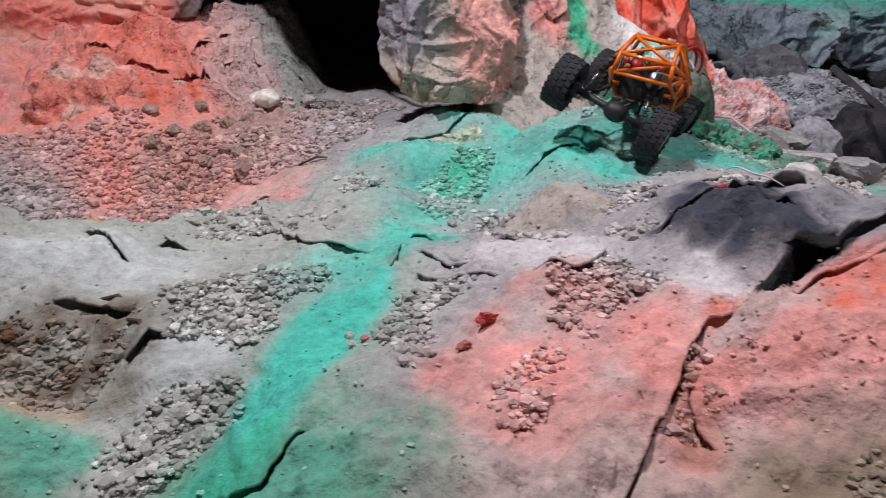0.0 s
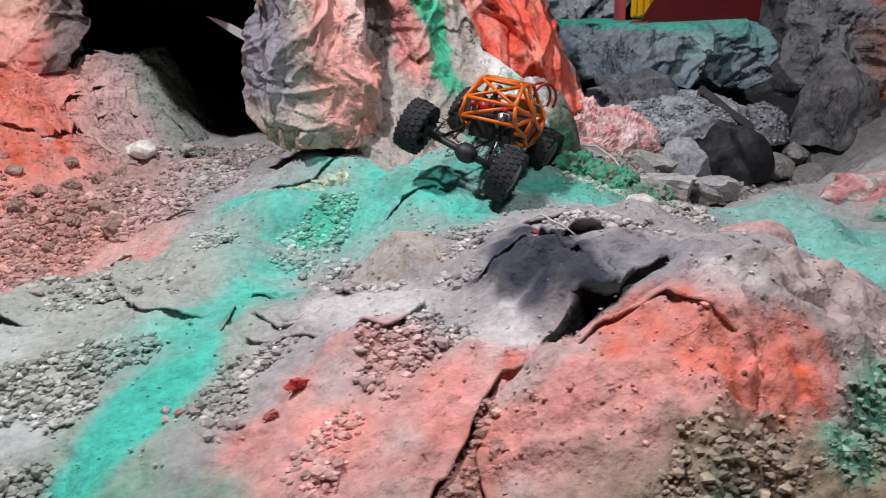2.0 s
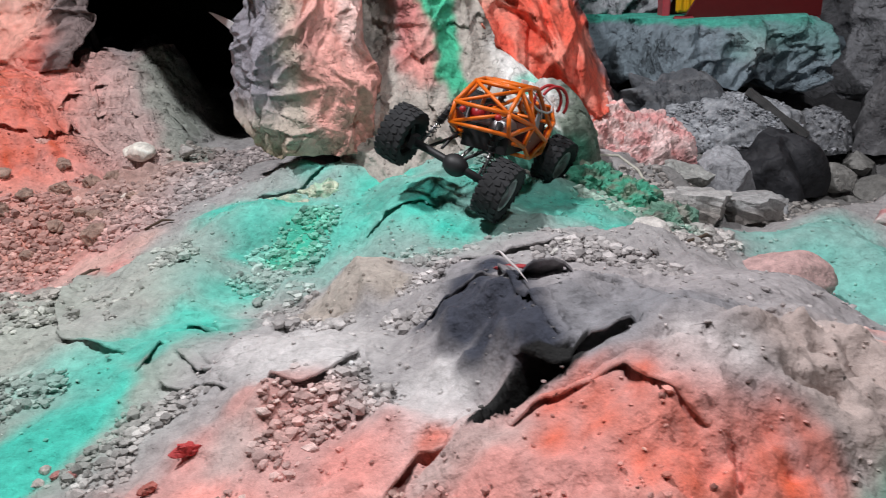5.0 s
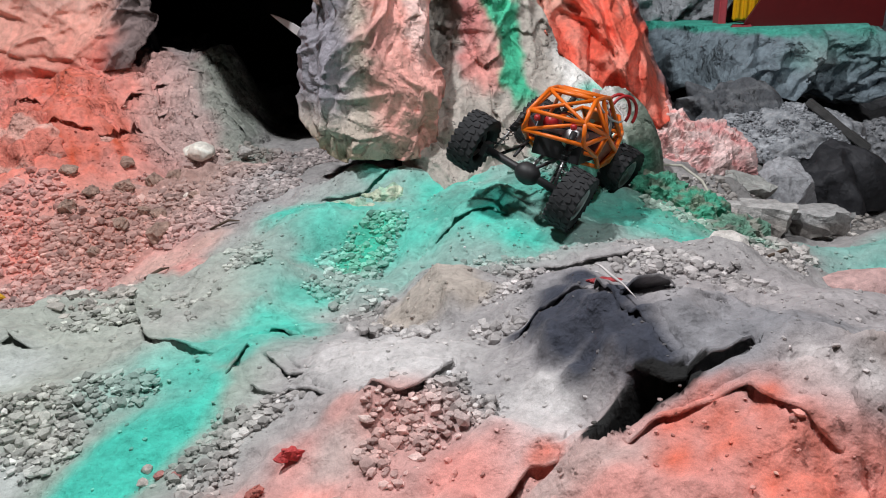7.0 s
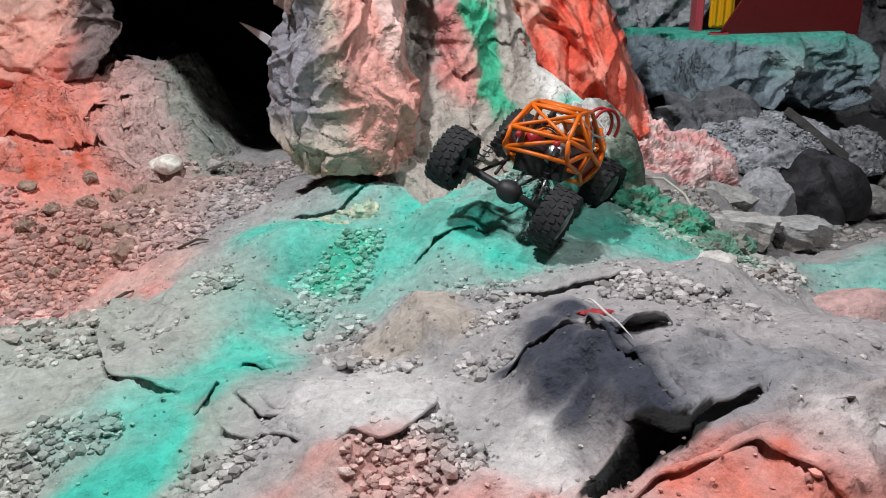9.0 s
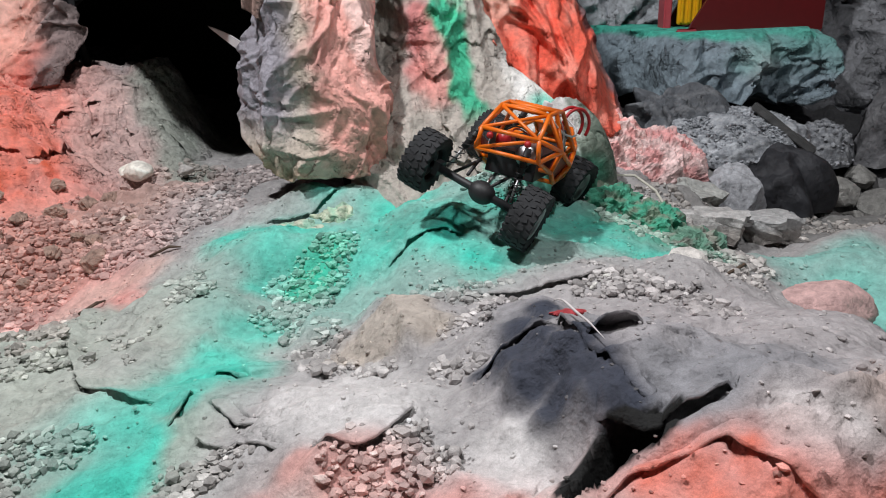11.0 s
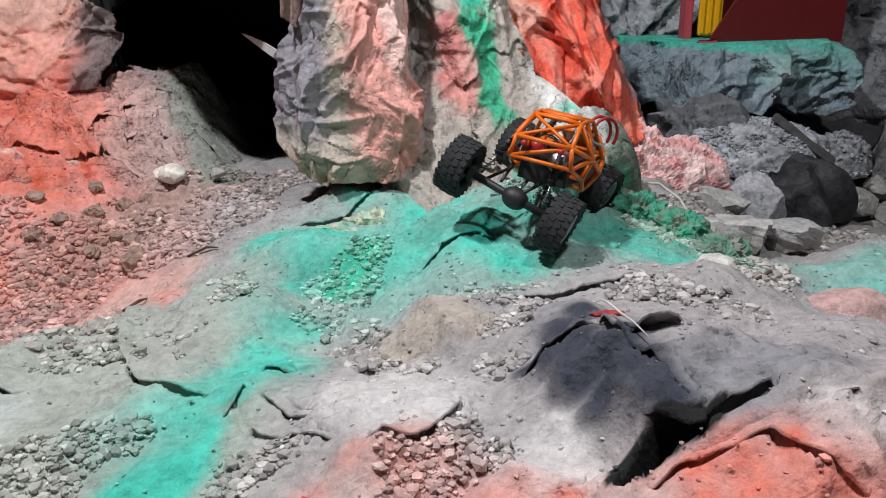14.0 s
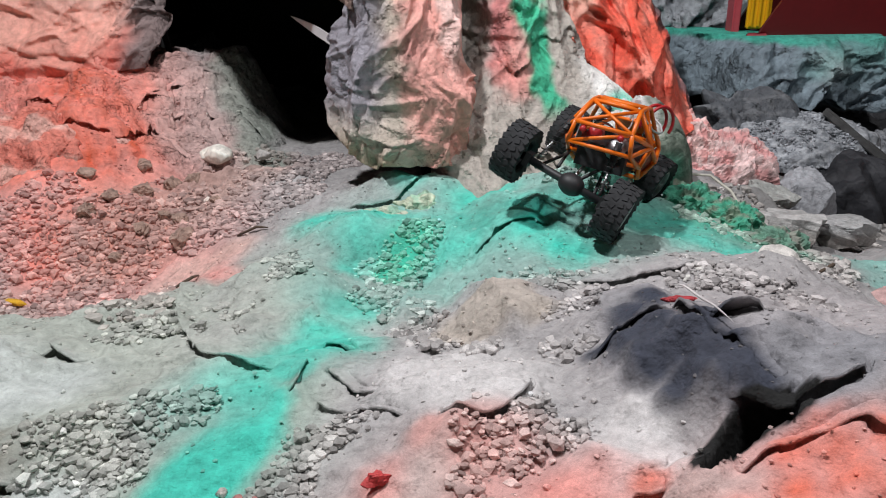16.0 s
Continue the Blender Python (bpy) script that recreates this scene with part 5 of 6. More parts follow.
for rounded in (pale, lobe, *(ob for ob in scene.objects if ob.name.startswith("pink_stone"))):
    rounded.data.polygons.foreach_set("use_smooth", np.ones(len(rounded.data.polygons), bool))
lobe.parent, lobe.matrix_basis = pale, pose(-0.027, 0.004, -0.004, 0, 0, 25)
stone("pebble", (-0.345, 1.885, 0.005), (0.034, 0.03, 0.026), (0, 0, 10), 63, (0.50, 0.48, 0.46), "round grey pebble by the cave", "stone", 24)
for k, (x, y, a, b, h) in enumerate(((-0.566, 1.69, 0.065, 0.05, 0.045), (-0.517, 1.735, 0.050, 0.05, 0.05), (-0.43, 1.525, 0.075, 0.05, 0.045), (-0.640, 1.575, 0.06, 0.045, 0.04), (-0.50, 1.62, 0.04, 0.035, 0.03), (-0.585, 1.76, 0.045, 0.04, 0.03),
        (-0.47, 1.745, 0.05, 0.04, 0.04), (-0.61, 1.62, 0.05, 0.045, 0.035), (-0.53, 1.57, 0.045, 0.04, 0.03), (-0.46, 1.60, 0.05, 0.035, 0.03), (-0.67, 1.66, 0.05, 0.04, 0.03), (-0.40, 1.66, 0.035, 0.03, 0.025), (-0.56, 1.50, 0.04, 0.03, 0.025))):
    stone("earth_clod", (x, y), (a * 0.85, b * 0.85, h * 0.9), (0, 0, 37 * k), 70 + k, (0.40, 0.27, 0.22), "brown earth clod in reddish gravel", "clod", 26, 4, mat=M_MORTAR, wear=0.30)
for k, (x, y) in enumerate(((-0.105, 0.715), (-0.085, 0.700), (-0.098, 0.692), (-0.063, 0.690))):
    stone("pebble", (x, y), (0.012, 0.010, 0.008), (0, 0, 50 * k), 80 + k, ((0.55, 0.5, 0.46), (0.5, 0.22, 0.2))[k % 2], "small pebble on the teal strip", "stone", 12, detail=2)
stone("red_rag", (0.044, 0.688), (0.030, 0.018, 0.014), (0, 0, 30), 90, (0.58, 0.07, 0.07), "crumpled red rag scrap on pink cloth", "rag", 14, mat=M_CLOTH, wear=0.5, sink=0.15)
stone("red_rag", (0.022, 0.653), (0.018, 0.016, 0.014), (0, 0, 70), 91, (0.50, 0.16, 0.13), "small crumpled red rag scrap", "rag", 10, mat=M_CLOTH, wear=0.35)
stone("red_rag", (0.354, 0.862), (0.040, 0.014, 0.010), (0, 0, 5), 92, (0.45, 0.05, 0.06), "thin red rag scrap at the slate cloth", "rag", 10, mat=M_CLOTH, wear=0.3)
stone("yellow_scrap", (-0.705, 1.375), (0.06, 0.02, 0.016), (0, 0, -5), 93, (0.75, 0.42, 0.03), "yellow plastic scrap in the gravel", "scrap", 12)


# ---- gravel ----
GRAVEL_LEFT = [
    (-0.80, 1.48, 0.08), (-0.85, 1.40, 0.08), (-0.88, 1.55, 0.07), (-0.76, 1.34, 0.06), (-0.92, 1.48, 0.07), (-0.47, 1.67, 0.11), (-0.37, 1.73, 0.08), (-0.38, 1.57, 0.08), (-0.55, 1.55, 0.10), (-0.58, 1.45, 0.10), (-0.44, 1.32, 0.06), (-0.25, 1.76, 0.09),
    (-0.36, 1.12, 0.05), (-0.40, 1.20, 0.05), (-0.30, 1.55, 0.06), (-0.70, 1.40, 0.10), (-0.22, 1.62, 0.06), (-0.33, 1.86, 0.09), (-0.18, 1.84, 0.07), (-0.72, 1.56, 0.08),
]
GRAVEL_MIDDLE = [
    (-0.29, 1.07, 0.035), (-0.235, 1.115, 0.016), (-0.34, 1.05, 0.035), (-0.235, 1.03, 0.015), (0.055, 1.04, 0.03), (0.01, 1.17, 0.03), (-0.17, 1.02, 0.010), (0.07, 1.00, 0.025), (0.06, 1.35, 0.035), (0.04, 1.30, 0.042), (0.01, 1.25, 0.050), (0.00, 1.14, 0.038), (0.05, 1.09, 0.040), (0.075, 1.05, 0.03), (-0.14, 1.19, 0.035),
    (-0.18, 1.27, 0.035), (-0.19, 1.07, 0.018), (0.21, 1.14, 0.033), (0.26, 1.11, 0.036), (0.30, 1.08, 0.026), (0.44, 1.08, 0.040), (0.48, 1.06, 0.035),
    (0.53, 1.02, 0.033), (0.56, 0.98, 0.030), (0.26, 0.95, 0.034), (0.24, 0.87, 0.028), (0.40, 1.48, 0.06), (0.33, 1.46, 0.04), (0.09, 0.95, 0.03), (0.15, 0.915, 0.02),
]
GRAVEL_FRONT = [
    (0.16, 0.735, 0.026), (0.19, 0.745, 0.021), (0.14, 0.71, 0.026), (0.18, 0.70, 0.028), (0.22, 0.70, 0.020), (-0.26, 0.79, 0.044), (-0.21, 0.83, 0.038),
    (-0.30, 0.77, 0.040), (-0.17, 0.84, 0.028), (-0.23, 0.76, 0.034), (-0.03, 0.76, 0.032), (-0.04, 0.70, 0.032), (0.01, 0.78, 0.025), (-0.03, 0.65, 0.018),
    (0.14, 0.665, 0.028), (0.09, 0.60, 0.028), (0.07, 0.56, 0.025), (0.08, 0.58, 0.026), (-0.28, 0.63, 0.045), (-0.30, 0.60, 0.045), (-0.24, 0.65, 0.030),
]
GRAVEL_NEAR = [
    (0.23, 0.59, 0.016), (0.23, 0.55, 0.018), (0.20, 0.53, 0.018), (0.40, 0.465, 0.026), (0.42, 0.45, 0.026), (0.37, 0.44, 0.025), (0.34, 0.43, 0.030),
    (0.56, 0.50, 0.027), (0.51, 0.48, 0.026), (0.61, 0.53, 0.024), (0.47, 0.475, 0.025), (0.63, 0.56, 0.020), (0.56, 0.47, 0.024), (0.45, 0.46, 0.024), (0.62, 0.49, 0.03),
]
GRAVEL_RIGHT = [
    (0.62, 1.35, 0.06), (0.59, 1.43, 0.06), (0.63, 1.20, 0.036), (0.64, 1.11, 0.034), (0.70, 1.22, 0.04), (0.72, 1.45, 0.06), (0.86, 1.70, 0.07), (0.70, 1.60, 0.05), (1.15, 1.72, 0.08), (0.98, 1.65, 0.05),
]


def ball():
    bm = bmesh.new()
    bmesh.ops.create_icosphere(bm, subdivisions=1, radius=1.0)
    v, f = np.array([p.co[:] for p in bm.verts]), np.array([[p.index for p in q.verts] for q in bm.faces])
    bm.free()
    return v, f


def gravel(name, discs, mean, cover, seed, label, tint=0.6, sink=0.25, height=ground_height, base=(0.57, 0.525, 0.49)):
    """Loose broken stones strewn over discs of the ground, as one mesh."""
    rng = np.random.RandomState(seed)
    v0, f0 = ball()
    at, size = [], []
    for cx, cy, r in discs:
        n = int(cover * (r / mean) ** 2 * 3.6)
        a, d = rng.uniform(0, 2 * math.pi, n), r * 1.12 * np.sqrt(rng.uniform(0, 1, n))
        at.append(np.stack([cx + d * np.cos(a), cy + d * np.sin(a)], 1))
        size.append(mean * np.exp(rng.normal(0, 0.42, n)))
    at, size = np.concatenate(at), np.minimum(np.concatenate(size), mean * 2.4)
    n = len(at)
    z = height(at[:, 0], at[:, 1])
    tone = ground_paint(at[:, 0], at[:, 1]) * tint + (1 - tint) * np.array(base)
    tone = tone * np.exp(rng.normal(0, 0.24, n))[:, None]
    cuts = rng.normal(size=(n, 7, 3))
    cuts /= np.linalg.norm(cuts, axis=2)[:, :, None]
    r = 1 / np.maximum(np.maximum(np.einsum("vk,nck->nvc", v0, cuts), 1e-3) / rng.uniform(0.5, 0.9, (n, 1, 7)), 0.95).max(2)
    shape = v0[None] * r[:, :, None] * (rng.uniform(0.7, 1.3, (n, 1, 3)) * np.array((1, 1, 0.72))) * (size * 0.5)[:, None, None]
    a = rng.uniform(0, 2 * math.pi, n)
    ca, sa = np.cos(a)[:, None], np.sin(a)[:, None]
    X = shape[:, :, 0] * ca - shape[:, :, 1] * sa + at[:, 0, None]
    Y = shape[:, :, 0] * sa + shape[:, :, 1] * ca + at[:, 1, None]
    Z = shape[:, :, 2] + (z + size * (0.36 - sink))[:, None]
    f = (f0[None] + (np.arange(n) * len(v0))[:, None, None]).reshape(-1, 3)
    c = np.repeat(np.clip(tone, 0.01, 0.9), len(v0), axis=0)
    ob = mesh_of(name, np.stack([X, Y, Z], -1).reshape(-1, 3), f, M_GRAVEL, c, flat=True)
    return tagged(ob, label, "gravel", kind="stuff")


gravel("gravel", GRAVEL_LEFT, 0.0115, 2.3, 1, "loose brownish and reddish gravel beside the cave", 0.62, base=(0.46, 0.35, 0.33))
gravel("gravel", GRAVEL_MIDDLE, 0.0086, 2.3, 2, "loose grey and teal gravel in the gully", 0.78)
gravel("gravel", GRAVEL_FRONT, 0.0073, 1.9, 3, "loose grey and pink gravel between the sheets", 0.72, 0.16)
gravel("gravel", GRAVEL_NEAR, 0.0068, 2.0, 4, "loose gravel at the foot of the mound", 0.65, 0.32, base=(0.46, 0.40, 0.33))
gravel("gravel", [(-0.41, 0.70, 0.032), (-0.46, 0.685, 0.03), (-0.44, 0.73, 0.03), (-0.49, 0.72, 0.03), (-0.38, 0.735, 0.018)], 0.0080, 2.4, 11, "brown earth crumbs in the hollow", 0.75, base=(0.27, 0.19, 0.14))
gravel("gravel", GRAVEL_RIGHT, 0.0100, 2.0, 5, "loose grey gravel among broken slabs", 0.5)


def dome(cx, cy, cz, rx, ry, rz):
    return lambda x, y: cz + rz * np.sqrt(np.clip(1 - ((x - cx) / rx) ** 2 - ((y - cy) / ry) ** 2, 0, 1))


gravel("gravel", [(0.93, 2.04, 0.09), (1.03, 2.03, 0.10), (1.13, 2.05, 0.08), (1.02, 2.10, 0.10), (0.88, 2.08, 0.06)], 0.0062, 0.9, 7, "fine grey gravel over the heap", 0.1, 0.2, dome(1.02, 2.08, -0.055, 0.22, 0.14, 0.105), (0.34, 0.36, 0.39))
gravel("gravel", [(1.34, 2.16, 0.07)], 0.0095, 0.9, 8, "dark mortar crumbs on the lump", 0.1, 0.2, dome(1.34, 2.19, -0.12, 0.095, 0.07, 0.10), (0.27, 0.28, 0.30))
gravel("grit", [(-0.62, 1.90, 0.16), (-0.50, 1.92, 0.10), (-0.80, 1.92, 0.16), (-0.45, 2.0, 0.08)], 0.0055, 0.16, 9, "coarse grit clinging to the red slope", 0.95)
gravel("grit", [(0.47, 0.54, 0.08), (0.58, 0.62, 0.08), (0.35, 0.54, 0.08), (0.20, 0.58, 0.08)], 0.0040, 0.045, 10, "fine crumbs clinging to the mound", 0.95)
gravel("grit", [(0.0, 1.0, 0.55), (0.5, 0.9, 0.35), (-0.4, 1.5, 0.35), (0.35, 1.3, 0.3), (0.85, 1.4, 0.35)], 0.0040, 0.018, 6, "fine loose grit strewn over the cloth", 0.8)


# ---- cave blade, cord, beam, toy truck ----
M_WHITE = material("white_plastic", (0.75, 0.76, 0.78), spots=0.06, rough_at=0.45)
M_CORD = material("dusty_cord", (0.62, 0.60, 0.52), spots=0.2, rough_at=0.9)
M_DARKWOOD = material("dark_board", (0.085, 0.085, 0.085), spots=0.35, rough_at=0.85, bump=0.002, bump_size=0.01)
M_TOYRED = material("toy_red", (0.12, 0.006, 0.008), spots=0.12, rough_at=0.45, coat=0.2)
M_TOYPINK = material("toy_pale_red", (0.50, 0.07, 0.09), spots=0.12, rough_at=0.5)
M_TOYYELLOW = material("toy_yellow", (0.80, 0.42, 0.01), spots=0.08, rough_at=0.4)

bm = bmesh.new()
run = [k / 9 for k in range(10)]
upper = [(-0.272 + 0.18 * q, 0.3195 - 0.058 * q - 0.010 * q * q + 0.012 * min(1, 2.2 * q) ** 0.8) for q in run]
lower = [(-0.272 + 0.18 * q, 0.3195 - 0.058 * q - 0.010 * q * q - 0.010 * min(1, 2.2 * q) ** 0.8) for q in run]
front = [bm.verts.new((x, 1.98 - 1.45 * (x + 0.272), z)) for x, z in upper + lower[:0:-1]]
bm.faces.new(front[::-1])
out = bmesh.ops.extrude_face_region(bm, geom=bm.faces[:])
bmesh.ops.translate(bm, verts=[g for g in out["geom"] if isinstance(g, bmesh.types.BMVert)], vec=(0, 0.008, 0))
bmesh.ops.recalc_face_normals(bm, faces=bm.faces[:])
tagged(part("white_blade", bm, M_WHITE, None, flat=True), "curved white plastic blade inside the dark cave", "blade")

bm = tube(bmesh.new(), [(0.575, 1.60, -0.005), (0.600, 1.61, 0.018), (0.640, 1.61, 0.015), (0.675, 1.58, -0.01), (0.690, 1.53, -0.045), (0.690, 1.48, -0.075)], 0.0028)
tagged(part("cord", bm, M_CORD, None), "thin dusty cord looping over crumbs", "cord")


def beam(name, a, b, w, h, mat, label, category):
    bm = bmesh.new()
    d = Vector(b) - Vector(a)
    m = Matrix.Translation((Vector(a) + Vector(b)) / 2) @ d.to_track_quat("X", "Z").to_matrix().to_4x4() @ Matrix.Diagonal((d.length, w, h, 1))
    bmesh.ops.create_cube(bm, size=1, matrix=m)
    bmesh.ops.bevel(bm, geom=bm.edges[:], offset=min(w, h) * 0.15, segments=2, affect="EDGES")
    return tagged(part(name, bm, mat, None, flat=True), label, category)


beam("dark_board", (1.065, 2.035, 0.066), (1.200, 1.962, -0.045), 0.036, 0.017, M_DARKWOOD, "dark weathered board leaning under the ledge", "board")

truck = tagged(new("toy_truck"), "dark red toy truck bed with yellow part on the ledge", "toy")


def block(name, x0, x1, y0, y1, z0, z1, mat, parent, label="", bev=0.004):
    bm = bmesh.new()
    bmesh.ops.create_cube(bm, size=1, matrix=Matrix.LocRotScale(((x0 + x1) / 2, (y0 + y1) / 2, (z0 + z1) / 2), None, (x1 - x0, y1 - y0, z1 - z0)))
    bmesh.ops.bevel(bm, geom=bm.edges[:], offset=bev, segments=2, affect="EDGES")
    return part(name, bm, mat, parent, label, flat=True)


for y0 in (2.300, 2.500):
    bm = bmesh.new()
    bm.faces.new([bm.verts.new((x, y0, z)) for x, z in ((0.975, 0.223), (1.36, 0.223), (1.36, 0.48), (1.13, 0.48), (0.985, 0.250))])
    out = bmesh.ops.extrude_face_region(bm, geom=bm.faces[:])
    bmesh.ops.translate(bm, verts=[g for g in out["geom"] if isinstance(g, bmesh.types.BMVert)], vec=(0, 0.012, 0))
    bmesh.ops.recalc_face_normals(bm, faces=bm.faces[:])
    part("side_panel", bm, M_TOYRED, truck, flat=True)
block("floor_panel", 0.95, 1.36, 2.300, 2.512, 0.210, 0.223, M_TOYPINK, truck, "paler red floor panel")
block("end_panel", 1.35, 1.362, 2.312, 2.50, 0.223, 0.48, M_TOYRED, truck)
block("lip", 0.940, 1.00, 2.290, 2.298, 0.212, 0.240, M_TOYPINK, truck, "paler red lip of the floor")
block("back_post", 0.952, 0.975, 2.44, 2.50, 0.225, 0.44, M_TOYPINK, truck, "paler red post")
hatch = block("hatch", 0.990, 1.060, 2.43, 2.445, 0.240, 0.47, M_TOYYELLOW, truck, "bright yellow ribbed hatch")
for k in range(3):
    block("rib", 0.996 + 0.022 * k, 1.004 + 0.022 * k, 2.422, 2.431, 0.246, 0.46, M_TOYYELLOW, hatch, bev=0.002)


# ---- twigs and chips ----
M_TWIG = material("dry_twig", (0.10, 0.07, 0.05), spots=0.3, size=0.01, rough_at=0.9)
for k, (a, b) in enumerate((((-0.350, 1.270), (-0.335, 1.336)), ((-0.300, 1.468), (-0.238, 1.462)), ((0.617, 1.085), (0.690, 1.190)), ((-0.37, 0.76), (-0.345, 0.733)), ((-0.42, 0.80), (-0.385, 0.795)))):
    mid = ((a[0] + b[0]) / 2 + 0.008, (a[1] + b[1]) / 2)
    bm = tube(bmesh.new(), [on_ground(*a, 0.004), on_ground(*mid, 0.010), on_ground(*b, 0.004)], [0.0025, 0.003, 0.0012], 6)
    tagged(part("twig", bm, M_TWIG, None), "short dry dark twig on the cloth", "twig", "scattered twigs")
for k, (x, y, a) in enumerate(((0.458, 1.085, 10), (0.43, 1.07, 60), (0.30, 1.10, 130))):
    stone("pale_flake", (x, y), (0.026, 0.008, 0.005), (0, 0, a), 95 + k, (0.72, 0.70, 0.66), "thin pale flake lying on gravel", "flake", 12, detail=2)


# ---- the radio-controlled crawler: forward +x, left +y, axle height z = 0 ----
M_ORANGE = material("orange_paint", (0.85, 0.17, 0.008), spots=0.10, size=0.03, rough_at=0.38, coat=0.3)
M_CARRED = material("red_panel", (0.26, 0.022, 0.010), spots=0.15, size=0.02, rough_at=0.45)
M_TYRE = material("dusty_rubber", (0.030, 0.031, 0.034), spots=0.35, size=0.012, rough_at=0.88, bump=0.0006, bump_size=0.004)
M_RIM = material("grey_rim", (0.46, 0.46, 0.47), spots=0.12, size=0.01, rough_at=0.42, metal=0.5)
M_BLACKPART = material("black_plastic", (0.018, 0.018, 0.020), spots=0.2, size=0.01, rough_at=0.55)
M_STEEL = material("steel_part", (0.42, 0.42, 0.43), spots=0.1, size=0.01, rough_at=0.35, metal=0.9)
M_HOSE = material("grey_hose", (0.50, 0.49, 0.50), spots=0.1, size=0.01, rough_at=0.5)
M_HOOP = material("red_hoop", (0.45, 0.02, 0.025), spots=0.1, size=0.01, rough_at=0.4)
M_PLATE = material("grey_plate", (0.30, 0.30, 0.32), spots=0.12, size=0.02, rough_at=0.5)
M_LAMP = material("lamp_lens", (0.80, 0.78, 0.74), spots=0.05, rough_at=0.2)

CAR = pose(0.354, 1.402, 0.090, 24.855, 4.518, 63.937)
crawler = tagged(new("toy_crawler"), "orange tube-frame radio-controlled rock crawler leaning on teal cloth", "toy car")
crawler.matrix_world = CAR


def lathe(bm, profile, sides=36, centre=(0, 0, 0)):
    """Turns a profile of (radius, y) round the y axis."""
    rings = [[bm.verts.new((centre[0] + r * math.cos(2 * math.pi * k / sides), centre[1] + y, centre[2] + r * math.sin(2 * math.pi * k / sides))) for k in range(sides)] for r, y in profile]
    for a, b in zip(rings, rings[1:]):
        for k in range(sides):
            bm.faces.new((a[k], a[(k + 1) % sides], b[(k + 1) % sides], b[k]))
    return rings


def box(bm, m):
    bmesh.ops.create_cube(bm, size=1, matrix=m)


def tyre_mesh():
    bm = bmesh.new()
    lathe(bm, [(0.027, -0.015), (0.030, -0.0185), (0.038, -0.0205), (0.0445, -0.0195), (0.0470, -0.015), (0.0478, -0.006), (0.0478, 0.006), (0.0470, 0.015), (0.0445, 0.0195), (0.038, 0.0205), (0.030, 0.0185), (0.027, 0.015), (0.027, -0.015)], 44)
    for k in range(24):
        a = 2 * math.pi * k / 24
        for row, (y, r, w, sh) in enumerate(((-0.0165, 0.0452, 0.0085, 0.5), (-0.006, 0.0466, 0.0080, 0.0), (0.006, 0.0466, 0.0080, 0.5), (0.0165, 0.0452, 0.0085, 0.0))):
            t = a + sh * 2 * math.pi / 24
            m = Matrix.Rotation(-t, 4, "Y") @ Matrix.Translation((r, y, 0)) @ Matrix.Rotation(radians(18 if row % 2 else -18), 4, "X") @ Matrix.Diagonal((0.0050, w, 0.0080, 1))
            box(bm, m)
    return bm


def rim_mesh(out):
    bm = bmesh.new()
    s = out
    lathe(bm, [(0.0285, -0.015 * s), (0.0285, 0.0165 * s), (0.0265, 0.0175 * s), (0.0235, 0.0160 * s), (0.0225, 0.0105 * s), (0.0225, -0.010 * s)], 36)
    lathe(bm, [(0.0225, 0.009 * s), (0.0195, 0.0095 * s), (0.0195, 0.0065 * s), (0.0225, 0.0060 * s)], 36)
    lathe(bm, [(0.0120, 0.0065 * s), (0.0120, 0.0105 * s), (0.0080, 0.0125 * s), (0.0045, 0.0125 * s), (0.0045, 0.0150 * s), (0.0005, 0.0150 * s)], 24)
    for k in range(10):
        box(bm, Matrix.Rotation(2 * math.pi * k / 10, 4, "Y") @ Matrix.Translation((0.0158, 0.0085 * s, 0)) @ Matrix.Diagonal((0.0085, 0.0030, 0.0052, 1)))
    bmesh.ops.recalc_face_normals(bm, faces=bm.faces[:])
    return bm


def back_disc(out):
    bm = bmesh.new()
    lathe(bm, [(0.0005, 0.001 * out), (0.0226, 0.001 * out), (0.0226, -0.004 * out), (0.0005, -0.004 * out)], 24)
    bmesh.ops.recalc_face_normals(bm, faces=bm.faces[:])
    return bm


HALF, BASE = 0.093, 0.1425
for fx, sy_ in ((-1, 1), (-1, -1), (1, 1), (1, -1)):
    wheel = part("wheel", back_disc(sy_), M_BLACKPART, crawler)
    steer = 0 if fx < 0 else -8
    wheel.matrix_basis = pose(fx * BASE, sy_ * HALF, 0, 0, 20 * fx + 9 * sy_, steer)
    part("tyre", tyre_mesh(), M_TYRE, wheel, "dusty black knobbly rubber tyre", flat=True)
    part("rim", rim_mesh(sy_), M_RIM, wheel, "grey metal rim with round holes", flat=True)

